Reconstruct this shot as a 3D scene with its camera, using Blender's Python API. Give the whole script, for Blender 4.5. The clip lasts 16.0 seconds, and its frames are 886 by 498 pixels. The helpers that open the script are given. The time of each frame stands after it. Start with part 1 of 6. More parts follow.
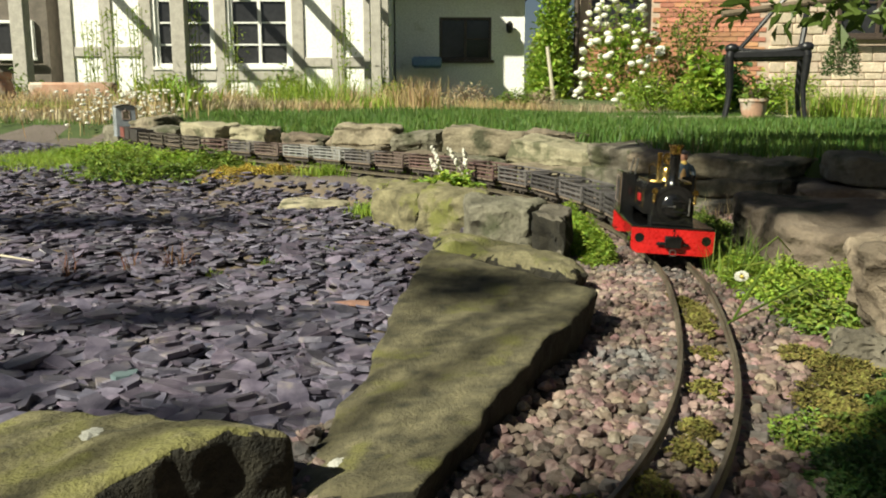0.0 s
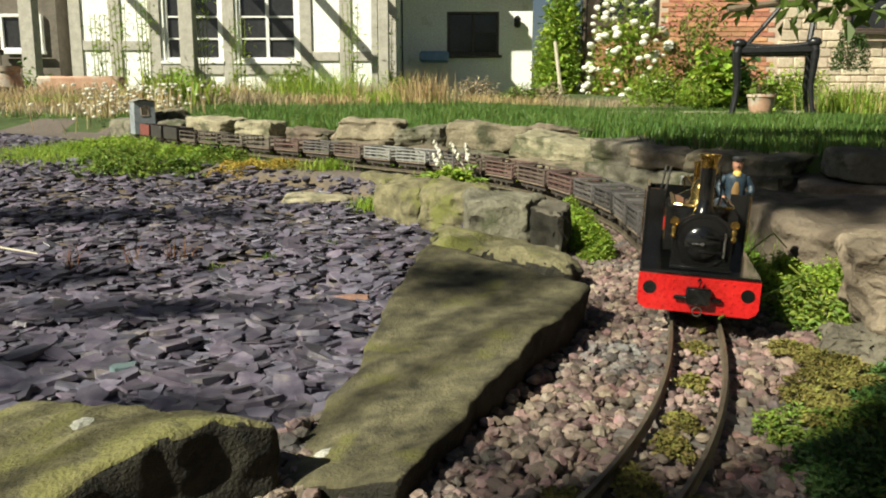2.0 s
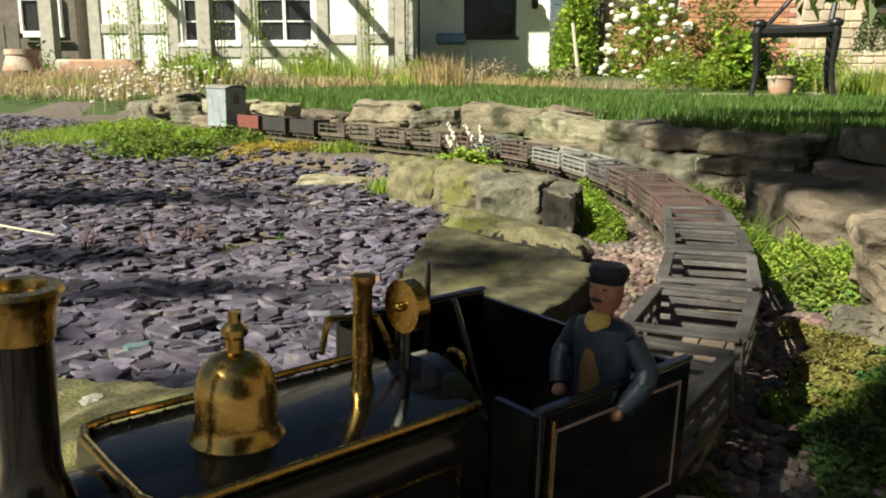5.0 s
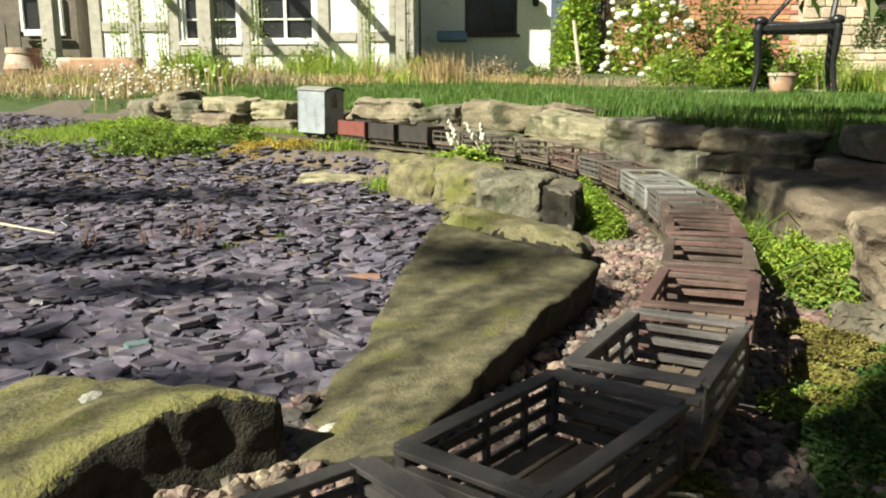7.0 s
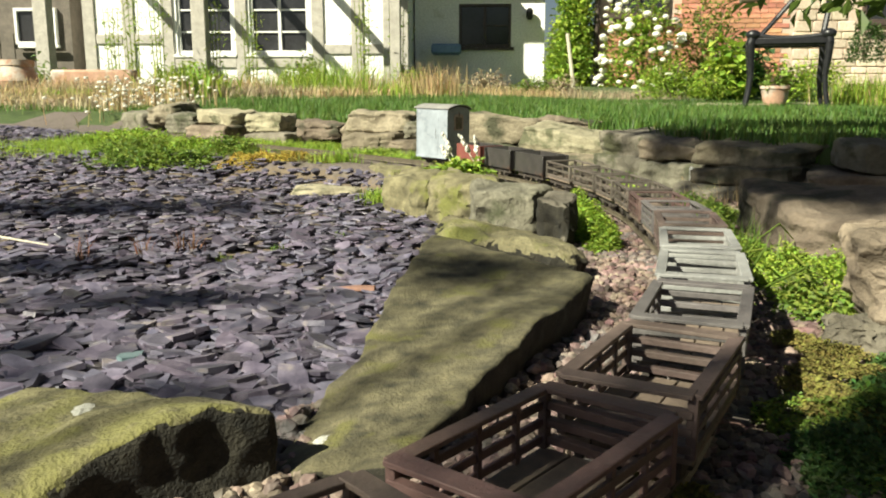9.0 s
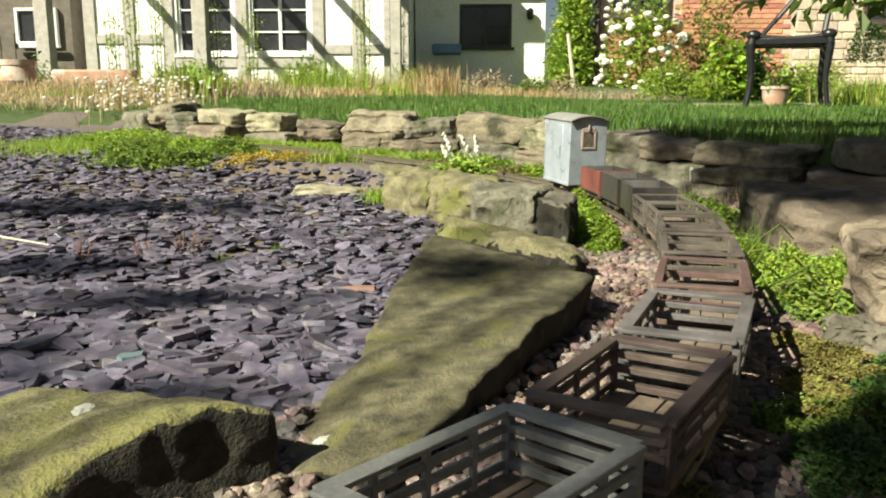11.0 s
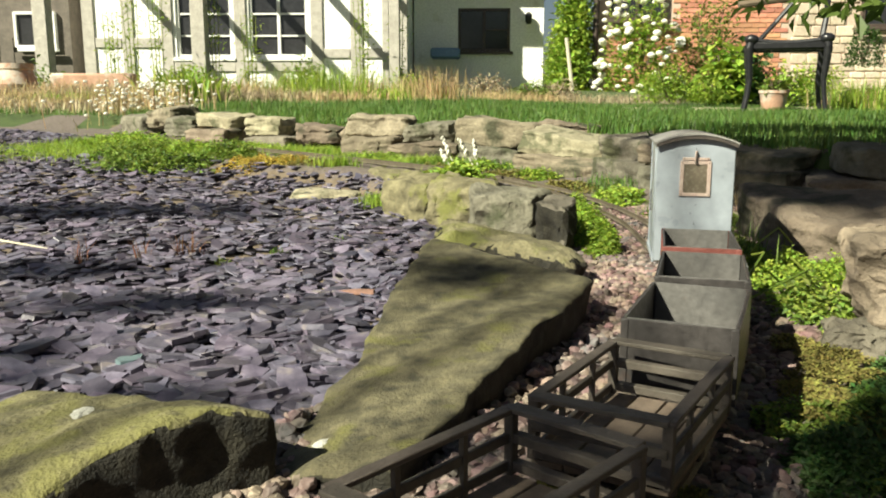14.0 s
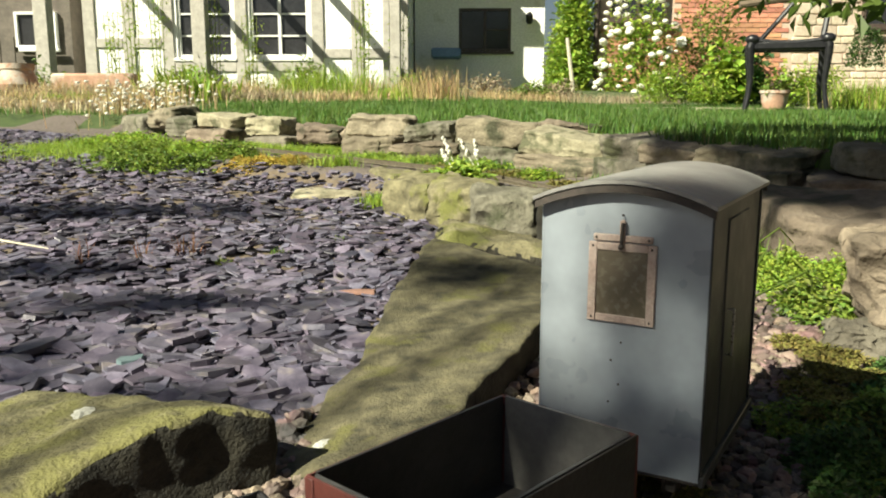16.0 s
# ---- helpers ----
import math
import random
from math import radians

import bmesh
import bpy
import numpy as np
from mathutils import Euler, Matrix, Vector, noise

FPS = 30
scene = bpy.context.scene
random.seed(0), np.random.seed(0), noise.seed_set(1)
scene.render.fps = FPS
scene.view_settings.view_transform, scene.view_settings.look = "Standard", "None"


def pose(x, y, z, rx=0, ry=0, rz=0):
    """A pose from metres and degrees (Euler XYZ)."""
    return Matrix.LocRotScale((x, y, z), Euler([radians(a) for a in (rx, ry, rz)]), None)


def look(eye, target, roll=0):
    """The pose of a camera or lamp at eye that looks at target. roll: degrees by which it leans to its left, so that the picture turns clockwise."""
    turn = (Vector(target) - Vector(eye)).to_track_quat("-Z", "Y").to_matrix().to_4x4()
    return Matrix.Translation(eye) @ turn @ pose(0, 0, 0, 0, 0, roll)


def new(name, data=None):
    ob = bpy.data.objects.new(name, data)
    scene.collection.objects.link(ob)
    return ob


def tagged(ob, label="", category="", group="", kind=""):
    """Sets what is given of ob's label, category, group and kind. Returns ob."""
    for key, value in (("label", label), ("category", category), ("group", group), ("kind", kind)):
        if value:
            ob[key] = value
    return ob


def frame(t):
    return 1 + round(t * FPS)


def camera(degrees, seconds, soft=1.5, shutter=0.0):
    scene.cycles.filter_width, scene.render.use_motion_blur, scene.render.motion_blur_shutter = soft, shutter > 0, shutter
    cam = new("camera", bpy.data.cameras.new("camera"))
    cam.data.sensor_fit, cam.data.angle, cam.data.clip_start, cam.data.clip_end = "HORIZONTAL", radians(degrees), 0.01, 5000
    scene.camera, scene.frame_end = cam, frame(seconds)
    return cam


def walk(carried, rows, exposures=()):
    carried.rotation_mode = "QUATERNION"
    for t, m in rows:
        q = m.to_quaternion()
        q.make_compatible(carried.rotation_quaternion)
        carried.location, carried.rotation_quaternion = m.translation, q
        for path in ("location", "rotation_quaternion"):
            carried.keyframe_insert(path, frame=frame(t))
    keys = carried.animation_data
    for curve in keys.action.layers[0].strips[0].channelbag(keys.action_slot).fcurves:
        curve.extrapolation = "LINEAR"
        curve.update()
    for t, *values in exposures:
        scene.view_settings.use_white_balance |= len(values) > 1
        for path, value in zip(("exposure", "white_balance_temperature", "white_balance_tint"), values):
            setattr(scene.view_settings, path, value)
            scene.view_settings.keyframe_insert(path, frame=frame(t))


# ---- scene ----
cam = camera(56, 16.0, 2.0)
PATH = [  # seconds, eye, degrees: turn to the left, tilt, lean
    (0, -0.0187, 0.0079, 0.1713, 0.044, -9.613, -0.077),
    (0.5, -0.0181, 0.0067, 0.1713, -0.067, -9.689, -0.016),
    (1, -0.0178, 0.0057, 0.1712, 0.128, -9.753, -0.022),
    (1.5, -0.0111, 0.0033, 0.1715, 0.274, -9.869, -0.049),
    (2, -0.0075, 0.0022, 0.1722, 0.563, -9.977, 0.066),
    (2.5, -0.0051, 0.0013, 0.1715, 0.834, -10.340, 0.045),
    (3, -0.0029, 0.0015, 0.1706, 1.144, -10.647, 0.031),
    (3.5, -0.0023, 0.0012, 0.1707, 1.450, -10.917, -0.084),
    (4, -0.0017, 0.0007, 0.1706, 1.695, -11.086, -0.067),
    (6.5, 0.0001, 0.0004, 0.1704, 1.767, -11.191, -0.055),
    (7, 0.0004, 0.0007, 0.1702, 1.831, -11.285, -0.146),
    (7.5, 0.0001, 0.0009, 0.1701, 1.759, -11.199, -0.076),
    (8, 0.0004, 0.0007, 0.1700, 1.651, -10.966, -0.107),
    (8.5, 0.0002, 0.0003, 0.1702, 1.500, -10.758, -0.102),
    (9, 0.0004, 0.0000, 0.1702, 1.426, -10.457, -0.069),
    (11.5, 0.0004, 0.0004, 0.1701, 1.450, -10.442, -0.016),
    (12, 0.0001, -0.0000, 0.1700, 1.411, -10.358, 0.000),
    (12.5, 0.0001, -0.0000, 0.1700, 1.411, -10.358, 0.000),
    (13, 0.0000, 0.0000, 0.1700, 1.400, -10.300, 0.000),
    (13.5, 0.0002, 0.0005, 0.1696, 1.405, -10.240, -0.038),
    (14, -0.0000, -0.0001, 0.1700, 1.346, -10.187, 0.008),
    (14.5, -0.0001, -0.0001, 0.1702, 1.393, -10.246, 0.038),
    (15, -0.0002, -0.0001, 0.1699, 1.337, -10.132, 0.052),
    (15.5, -0.0001, -0.0000, 0.1700, 1.395, -10.177, 0.022),
    (16, -0.0000, -0.0001, 0.1701, 1.401, -10.187, -0.000),
]


def aim(x, y, z, turn, tilt, lean):
    return pose(x, y, z, 0, 0, turn) @ pose(0, 0, 0, 90 + tilt) @ pose(0, 0, 0, 0, 0, lean)


walk(cam, [(row[0], aim(*row[1:])) for row in PATH], exposures=[(0, 0.81), (3.0, 0.83), (4.2, 0.93), (7.0, 1.17), (16.0, 1.21)])

# ---- world and sun ----
SUN_TO = Vector((-0.58, -0.50, 0.64)).normalized()
world = bpy.data.worlds.new("sky_world")
scene.world = world
world.use_nodes = True
wn = world.node_tree.nodes
sky = wn.new("ShaderNodeTexSky")
sky.sky_type, sky.sun_disc = "NISHITA", False
sky.sun_elevation = math.asin(SUN_TO.z)
sky.sun_rotation = math.atan2(SUN_TO.x, SUN_TO.y)
sky.air_density, sky.dust_density = 1.0, 1.2
wn["Background"].inputs["Strength"].default_value = 0.021
world.node_tree.links.new(sky.outputs[0], wn["Background"].inputs["Color"])
sun = new("sun", bpy.data.lights.new("sun", "SUN"))
sun.data.energy, sun.data.angle, sun.data.color = 5.0, radians(0.53), (1.0, 0.975, 0.775)
sun.matrix_world = look((0, 0, 9), Vector((0, 0, 9)) - SUN_TO)


# ---- materials ----
def mat(name, a, b, scale=40, rough=0.8, bump=0.3, metal=0.0, fine=6.0, c=None, c_scale=12, c_at=0.55, vary=0.0, island=0.0, depth=0.002, spec=0.5, through_light=0.0, coat=0.0):
    m = bpy.data.materials.new(name)
    m.use_nodes = True
    nt = m.node_tree
    n, link = nt.nodes, nt.links.new
    bsdf = n["Principled BSDF"]
    bsdf.inputs["Roughness"].default_value, bsdf.inputs["Metallic"].default_value = rough, metal
    bsdf.inputs["Specular IOR Level"].default_value = spec
    bsdf.inputs["Coat Weight"].default_value = coat
    tc = n.new("ShaderNodeTexCoord")

    def noise_at(s, detail):
        t = n.new("ShaderNodeTexNoise")
        t.inputs["Scale"].default_value, t.inputs["Detail"].default_value, t.inputs["Roughness"].default_value = s, detail, 0.6
        link(tc.outputs["Object"], t.inputs["Vector"])
        return t.outputs["Fac"]

    def span(x, lo, hi, low=0.0, high=1.0):
        r = n.new("ShaderNodeMapRange")
        r.inputs[1].default_value, r.inputs[2].default_value = lo, hi
        r.inputs[3].default_value, r.inputs[4].default_value = low, high
        link(x, r.inputs[0])
        return r.outputs[0]

    def blend(f, x, y):
        r = n.new("ShaderNodeMix")
        r.data_type = "RGBA"
        link(f, r.inputs[0])
        for k, v in ((6, x), (7, y)):
            if isinstance(v, tuple):
                r.inputs[k].default_value = (*v, 1)
            else:
                link(v, r.inputs[k])
        return r.outputs[2]

    big, small = noise_at(scale, 4), noise_at(scale * fine, 3)
    col = blend(span(big, 0.32, 0.68), a, b)
    if c:
        col = blend(span(noise_at(c_scale, 5), c_at, c_at + 0.09), col, c)
    hsv = n.new("ShaderNodeHueSaturation")
    link(col, hsv.inputs["Color"])
    val = span(small, 0.25, 0.75, 0.78, 1.2)
    if vary or island:
        src = n.new("ShaderNodeObjectInfo").outputs["Random"] if vary else n.new("ShaderNodeNewGeometry").outputs["Random Per Island"]
        amount = vary or island
        mul = n.new("ShaderNodeMath")
        mul.operation = "MULTIPLY"
        link(val, mul.inputs[0])
        link(span(src, 0, 1, 1 - amount, 1 + amount), mul.inputs[1])
        val = mul.outputs[0]
        sep = n.new("ShaderNodeMath")
        sep.operation = "FRACT"
        k = n.new("ShaderNodeMath")
        k.operation = "MULTIPLY"
        k.inputs[1].default_value = 17.31
        link(src, k.inputs[0])
        link(k.outputs[0], sep.inputs[0])
        link(span(sep.outputs[0], 0, 1, 0.5 - 0.07 * amount, 0.5 + 0.07 * amount), hsv.inputs["Hue"])
    link(val, hsv.inputs["Value"])
    link(hsv.outputs[0], bsdf.inputs["Base Color"])
    link(span(small, 0.2, 0.8, max(0.05, rough - 0.12), min(1.0, rough + 0.12)), bsdf.inputs["Roughness"])
    if bump:
        bp = n.new("ShaderNodeBump")
        bp.inputs["Strength"].default_value, bp.inputs["Distance"].default_value = bump, depth
        link(small, bp.inputs["Height"])
        link(bp.outputs[0], bsdf.inputs["Normal"])
    if through_light:
        tr = n.new("ShaderNodeBsdfTranslucent")
        mx = n.new("ShaderNodeMixShader")
        link(hsv.outputs[0], tr.inputs["Color"])
        mx.inputs[0].default_value = through_light
        link(bsdf.outputs[0], mx.inputs[1])
        link(tr.outputs[0], mx.inputs[2])
        link(mx.outputs[0], n["Material Output"].inputs["Surface"])
    return m


M = {}
M["soil"] = mat("soil", (0.10, 0.075, 0.05), (0.17, 0.13, 0.09), 30, 0.95, 0.6)
M["grit"] = mat("grit", (0.10, 0.08, 0.068), (0.16, 0.13, 0.11), 90, 0.95, 0.8, c=(0.10, 0.085, 0.06), c_scale=20)
M["slate"] = mat("slate", (0.062, 0.054, 0.080), (0.140, 0.123, 0.160), 35, 0.45, 0.5, fine=5, island=0.65, c=(0.17, 0.148, 0.138), c_scale=22, c_at=0.6, depth=0.0015)
M["slate_piece"] = mat("slate_piece", (0.062, 0.054, 0.080), (0.140, 0.123, 0.160), 35, 0.45, 0.5, fine=5, vary=0.5, c=(0.17, 0.148, 0.138), c_scale=22, c_at=0.6, depth=0.0015)
M["pebble"] = mat("pebble", (0.135, 0.084, 0.068), (0.225, 0.168, 0.146), 25, 0.72, 0.25, island=0.65, c=(0.105, 0.098, 0.096), c_scale=9, c_at=0.52, depth=0.001)
M["pebble_piece"] = mat("pebble_piece", (0.125, 0.080, 0.065), (0.235, 0.187, 0.165), 60, 0.72, 0.25, vary=0.65, depth=0.001)
M["mossy_rock"] = mat("mossy_rock", (0.034, 0.031, 0.017), (0.150, 0.131, 0.072), 60, 0.95, 0.7, fine=7, c=(0.115, 0.108, 0.034), c_scale=24, c_at=0.56, depth=0.0025)
M["yellow_moss_rock"] = mat("yellow_moss_rock", (0.055, 0.049, 0.024), (0.200, 0.180, 0.088), 50, 0.95, 0.8, fine=6, c=(0.140, 0.132, 0.044), c_scale=26, c_at=0.50, depth=0.003)
# near-black stone colour that holds the shade of the rocks' steep sides
M["shaded_stone"] = mat("shaded_stone", (0.010, 0.009, 0.006), (0.034, 0.030, 0.019), 80, 0.95, 0.8, fine=5, depth=0.003)
M["olive_rock"] = mat("olive_rock", (0.085, 0.075, 0.040), (0.225, 0.20, 0.11), 40, 0.95, 0.8, fine=8, c=(0.135, 0.138, 0.036), c_scale=14, c_at=0.54, depth=0.003)
M["pale_rock"] = mat("pale_rock", (0.19, 0.162, 0.108), (0.32, 0.28, 0.195), 26, 0.95, 1.0, fine=6, c=(0.085, 0.082, 0.045), c_scale=12, c_at=0.52, vary=0.22, depth=0.0035)
M["brown_rock"] = mat("brown_rock", (0.12, 0.095, 0.066), (0.225, 0.185, 0.13), 24, 0.95, 1.0, fine=6, c=(0.06, 0.058, 0.034), c_scale=10, c_at=0.52, vary=0.22, depth=0.0035)
M["grey_rock"] = mat("grey_rock", (0.105, 0.095, 0.068), (0.19, 0.172, 0.13), 26, 0.95, 1.0, fine=6, c=(0.060, 0.062, 0.032), c_scale=12, c_at=0.53, vary=0.22, depth=0.0035)
M["lichen"] = mat("lichen", (0.36, 0.355, 0.31), (0.50, 0.49, 0.44), 120, 0.95, 0.6)
M["turf"] = mat("turf", (0.035, 0.06, 0.012), (0.06, 0.09, 0.02), 20, 0.95, 0.6, c=(0.16, 0.12, 0.06), c_scale=8, c_at=0.6)
M["grass"] = mat("grass", (0.075, 0.155, 0.022), (0.125, 0.21, 0.04), 3, 0.55, 0, island=0.45, through_light=0.4)
M["dry_grass"] = mat("dry_grass", (0.42, 0.30, 0.15), (0.55, 0.42, 0.22), 4, 0.7, 0, island=0.4, through_light=0.35)
M["herb"] = mat("herb", (0.11, 0.19, 0.025), (0.21, 0.28, 0.045), 9, 0.6, 0, island=0.45, through_light=0.35)
M["lime_herb"] = mat("lime_herb", (0.20, 0.31, 0.025), (0.34, 0.45, 0.07), 9, 0.6, 0, island=0.4, through_light=0.4)
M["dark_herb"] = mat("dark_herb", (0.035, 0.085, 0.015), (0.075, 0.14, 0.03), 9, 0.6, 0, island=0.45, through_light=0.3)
M["moss"] = mat("moss", (0.15, 0.13, 0.03), (0.22, 0.20, 0.05), 40, 0.95, 0, island=0.45, through_light=0.2)
M["sedum"] = mat("sedum", (0.42, 0.29, 0.05), (0.52, 0.42, 0.08), 30, 0.9, 0, island=0.35, through_light=0.2)
M["petal"] = mat("petal", (0.75, 0.72, 0.62), (0.85, 0.83, 0.76), 60, 0.7, 0, island=0.1, through_light=0.3)
M["russet"] = mat("russet", (0.30, 0.13, 0.06), (0.42, 0.22, 0.10), 20, 0.8, 0, island=0.4, through_light=0.3)
M["sprout"] = mat("sprout", (0.14, 0.065, 0.035), (0.20, 0.10, 0.05), 20, 0.8, 0, island=0.3, through_light=0.2)
M["buff_plant"] = mat("buff_plant", (0.34, 0.27, 0.17), (0.50, 0.42, 0.28), 6, 0.8, 0, island=0.45, through_light=0.35)
M["straw"] = mat("straw", (0.46, 0.41, 0.31), (0.58, 0.53, 0.42), 60, 0.8, 0.2)
M["rail"] = mat("rail_steel", (0.085, 0.070, 0.050), (0.150, 0.125, 0.088), 90, 0.5, 0.2, metal=0.2)
M["sleeper"] = mat("sleeper", (0.10, 0.085, 0.075), (0.17, 0.15, 0.14), 90, 0.85, 0.4)


# ---- mesh helpers ----
def thing(name, label, category, group="", kind="", at=None):
    ob = new(name)
    ob.empty_display_size = 0.02
    tagged(ob, label, category, group, kind)
    if at is not None:
        ob.matrix_basis = at
    return ob


def mesh_from(name, bm, materials, smooth=True):
    me = bpy.data.meshes.new(name)
    bm.to_mesh(me)
    bm.free()
    for m in materials if isinstance(materials, (list, tuple)) else [materials]:
        me.materials.append(m)
    if smooth:
        me.polygons.foreach_set("use_smooth", [True] * len(me.polygons))
        me.set_sharp_from_angle(angle=radians(38))
    return me


def part(name, bm, material, parent, label="", smooth=True):
    ob = new(name, mesh_from(name, bm, material, smooth))
    ob.parent = parent
    return tagged(ob, label)


def box(bm, x0, x1, y0, y1, z0, z1, bevel=0.0, turn=None):
    m = Matrix.Translation(((x0 + x1) / 2, (y0 + y1) / 2, (z0 + z1) / 2)) @ Matrix.Diagonal((x1 - x0, y1 - y0, z1 - z0, 1))
    if turn is not None:
        m = turn @ m
    made = bmesh.ops.create_cube(bm, size=1, matrix=m)
    if bevel:
        edges = list({e for v in made["verts"] for e in v.link_edges})
        bmesh.ops.bevel(bm, geom=edges, offset=bevel, segments=1, affect="EDGES")
    return bm


def boxed(*a, **k):
    return box(bmesh.new(), *a, **k)


def rod(bm, p, q, r, r2=None, seg=12, caps=True):
    p, q = Vector(p), Vector(q)
    turn = (q - p).to_track_quat("Z", "Y").to_matrix().to_4x4()
    bmesh.ops.create_cone(bm, cap_ends=caps, segments=seg, radius1=r, radius2=r if r2 is None else r2, depth=(q - p).length,
                          matrix=Matrix.Translation((p + q) / 2) @ turn)
    return bm


def ball(bm, p, r, sx=1, sy=1, sz=1, sub=2):
    bmesh.ops.create_icosphere(bm, subdivisions=sub, radius=r, matrix=Matrix.Translation(p) @ Matrix.Diagonal((sx, sy, sz, 1)))
    return bm


def lathe(bm, profile, m=Matrix(), seg=20):
    """A turned body: profile of (radius, height)."""
    rings = []
    for r, h in profile:
        rings.append([bm.verts.new(m @ Vector((r * math.cos(6.28319 * i / seg), r * math.sin(6.28319 * i / seg), h))) for i in range(seg)])
    for a, b in zip(rings, rings[1:]):
        for i in range(seg):
            bm.faces.new((a[i], a[(i + 1) % seg], b[(i + 1) % seg], b[i]))
    bm.faces.new(rings[0][::-1])
    bm.faces.new(rings[-1])
    return bm


def prism(bm, outline, m, depth):
    """A flat outline of (u, v), pushed along w; m takes (u, v, w) into place."""
    a = [bm.verts.new(m @ Vector((u, v, 0))) for u, v in outline]
    b = [bm.verts.new(m @ Vector((u, v, depth))) for u, v in outline]
    n = len(a)
    bm.faces.new(a[::-1])
    bm.faces.new(b)
    for i in range(n):
        bm.faces.new((a[i], a[(i + 1) % n], b[(i + 1) % n], b[i]))
    bmesh.ops.recalc_face_normals(bm, faces=bm.faces[:])
    return bm


def tube(bm, points, r, seg=8):
    for p, q in zip(points, points[1:]):
        rod(bm, p, q, r, seg=seg)
    for p in points[1:-1]:
        ball(bm, p, r, sub=1)
    return bm


def hoop(bm, centre, r, thick, m=Matrix(), seg=24, a0=0.0, a1=6.2832):
    pts = [m @ Vector((r * math.cos(a0 + (a1 - a0) * i / seg), r * math.sin(a0 + (a1 - a0) * i / seg), 0)) + Vector(centre) for i in range(seg + 1)]
    return tube(bm, pts, thick, 6)


def rock_mesh(name, corners, tops, bottom, material, seed, cuts=9, round_k=7.0, rough=0.006, strata=0.0, under=(0, 0), crags=0.7, bare=None, dome_z=0.0):
    """A weathered block over a plan of four corners (counter-clockwise), with a top height at each; bare paints shade
    on steep faces.
    """
    bm = bmesh.new()
    bmesh.ops.create_cube(bm, size=2)
    bmesh.ops.subdivide_edges(bm, edges=bm.edges[:], cuts=cuts, use_grid_fill=True)
    c = [Vector(p).to_2d() for p in corners]
    size = max((c[0] - c[2]).length, (c[1] - c[3]).length)
    off = Vector((seed * 3.7, seed * 1.3, seed * 2.1))
    for v in bm.verts:
        p = v.co.copy()
        p /= (abs(p.x) ** round_k + abs(p.y) ** round_k + abs(p.z) ** round_k) ** (1 / round_k)
        u, w = (p.x + 1) / 2, (p.y + 1) / 2
        plan = (c[0] * (1 - u) + c[1] * u) * (1 - w) + (c[3] * (1 - u) + c[2] * u) * w
        top = (tops[0] * (1 - u) + tops[1] * u) * (1 - w) + (tops[3] * (1 - u) + tops[2] * u) * w
        top += dome_z * (1 - p.y * p.y) * (0.55 + 0.45 * p.x)
        q = Vector((plan.x, plan.y, bottom + (p.z + 1) / 2 * (top - bottom)))
        q += Vector((*under, 0)) * max(0.0, (0.6 - p.z) / 1.6) * max(0.0, p.x + 0.3)
        k = q * (3.2 / size) + off
        d = noise.noise_vector(k) * rough * 1.6 + noise.noise_vector(k * 3.1) * rough * 0.8 + noise.noise_vector(k * 8) * rough * 0.45
        crag = max(0.0, abs(noise.noise(k * 1.9 + off)) - 0.12) * rough * crags
        d -= Vector((p.x, p.y, p.z * 0.6)) * crag
        if strata:
            side = 1 - abs(p.z)
            d += Vector((p.x, p.y, 0)) * strata * noise.noise(Vector((seed, 0, q.z * 90))) * min(1, side * 3)
        v.co = q + Vector((d.x, d.y, d.z * 0.7))
    # steep faces get the near-black slot: their shade is painted, not cast
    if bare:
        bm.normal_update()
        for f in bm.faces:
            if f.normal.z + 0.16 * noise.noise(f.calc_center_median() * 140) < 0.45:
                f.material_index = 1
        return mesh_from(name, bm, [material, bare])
    return mesh_from(name, bm, material)


def rock(name, corners, tops, bottom, material, seed, label, category="stone", group="", **k):
    ob = new(name, rock_mesh(name, corners, tops, bottom, material, seed, **k))
    return tagged(ob, label, category, group)


def from_arrays(name, verts, faces, material, smooth=False):
    me = bpy.data.meshes.new(name)
    me.from_pydata(np.asarray(verts).tolist(), [], faces.tolist() if hasattr(faces, "tolist") else faces)
    for m in material if isinstance(material, list) else [material]:
        me.materials.append(m)
    if smooth:
        me.polygons.foreach_set("use_smooth", [True] * len(me.polygons))
    return me


rng = np.random.default_rng(7)


def blades(roots, height, width, lean=0.5, up=None):
    """Curved blades of grass from roots: vertices and faces."""
    n = len(roots)
    a = rng.uniform(0, 6.283, n)
    side = np.stack([np.cos(a), np.sin(a), np.zeros(n)], 1)
    ahead = np.stack([-np.sin(a), np.cos(a), np.zeros(n)], 1)
    h = (height * rng.uniform(0.55, 1.2, n))[:, None]
    w = width * rng.uniform(0.6, 1.2, n)[:, None]
    ln = (lean * rng.uniform(0.1, 1.0, n))[:, None] * h
    z = np.array([[0, 0, 1.0]])
    mid = roots + z * h * 0.55 + ahead * ln * 0.3
    tip = roots + z * h * np.sqrt(np.maximum(0.05, 1 - (ln / h) ** 2 * 0.5)) + ahead * ln
    v = np.stack([roots - side * w / 2, roots + side * w / 2, mid + side * w * 0.4, mid - side * w * 0.4, tip], 1).reshape(-1, 3)
    base = (np.arange(n) * 5)[:, None]
    q = (base + [0, 1, 2, 3]).tolist()
    t = (base + [3, 2, 4]).tolist()
    return v, q + t


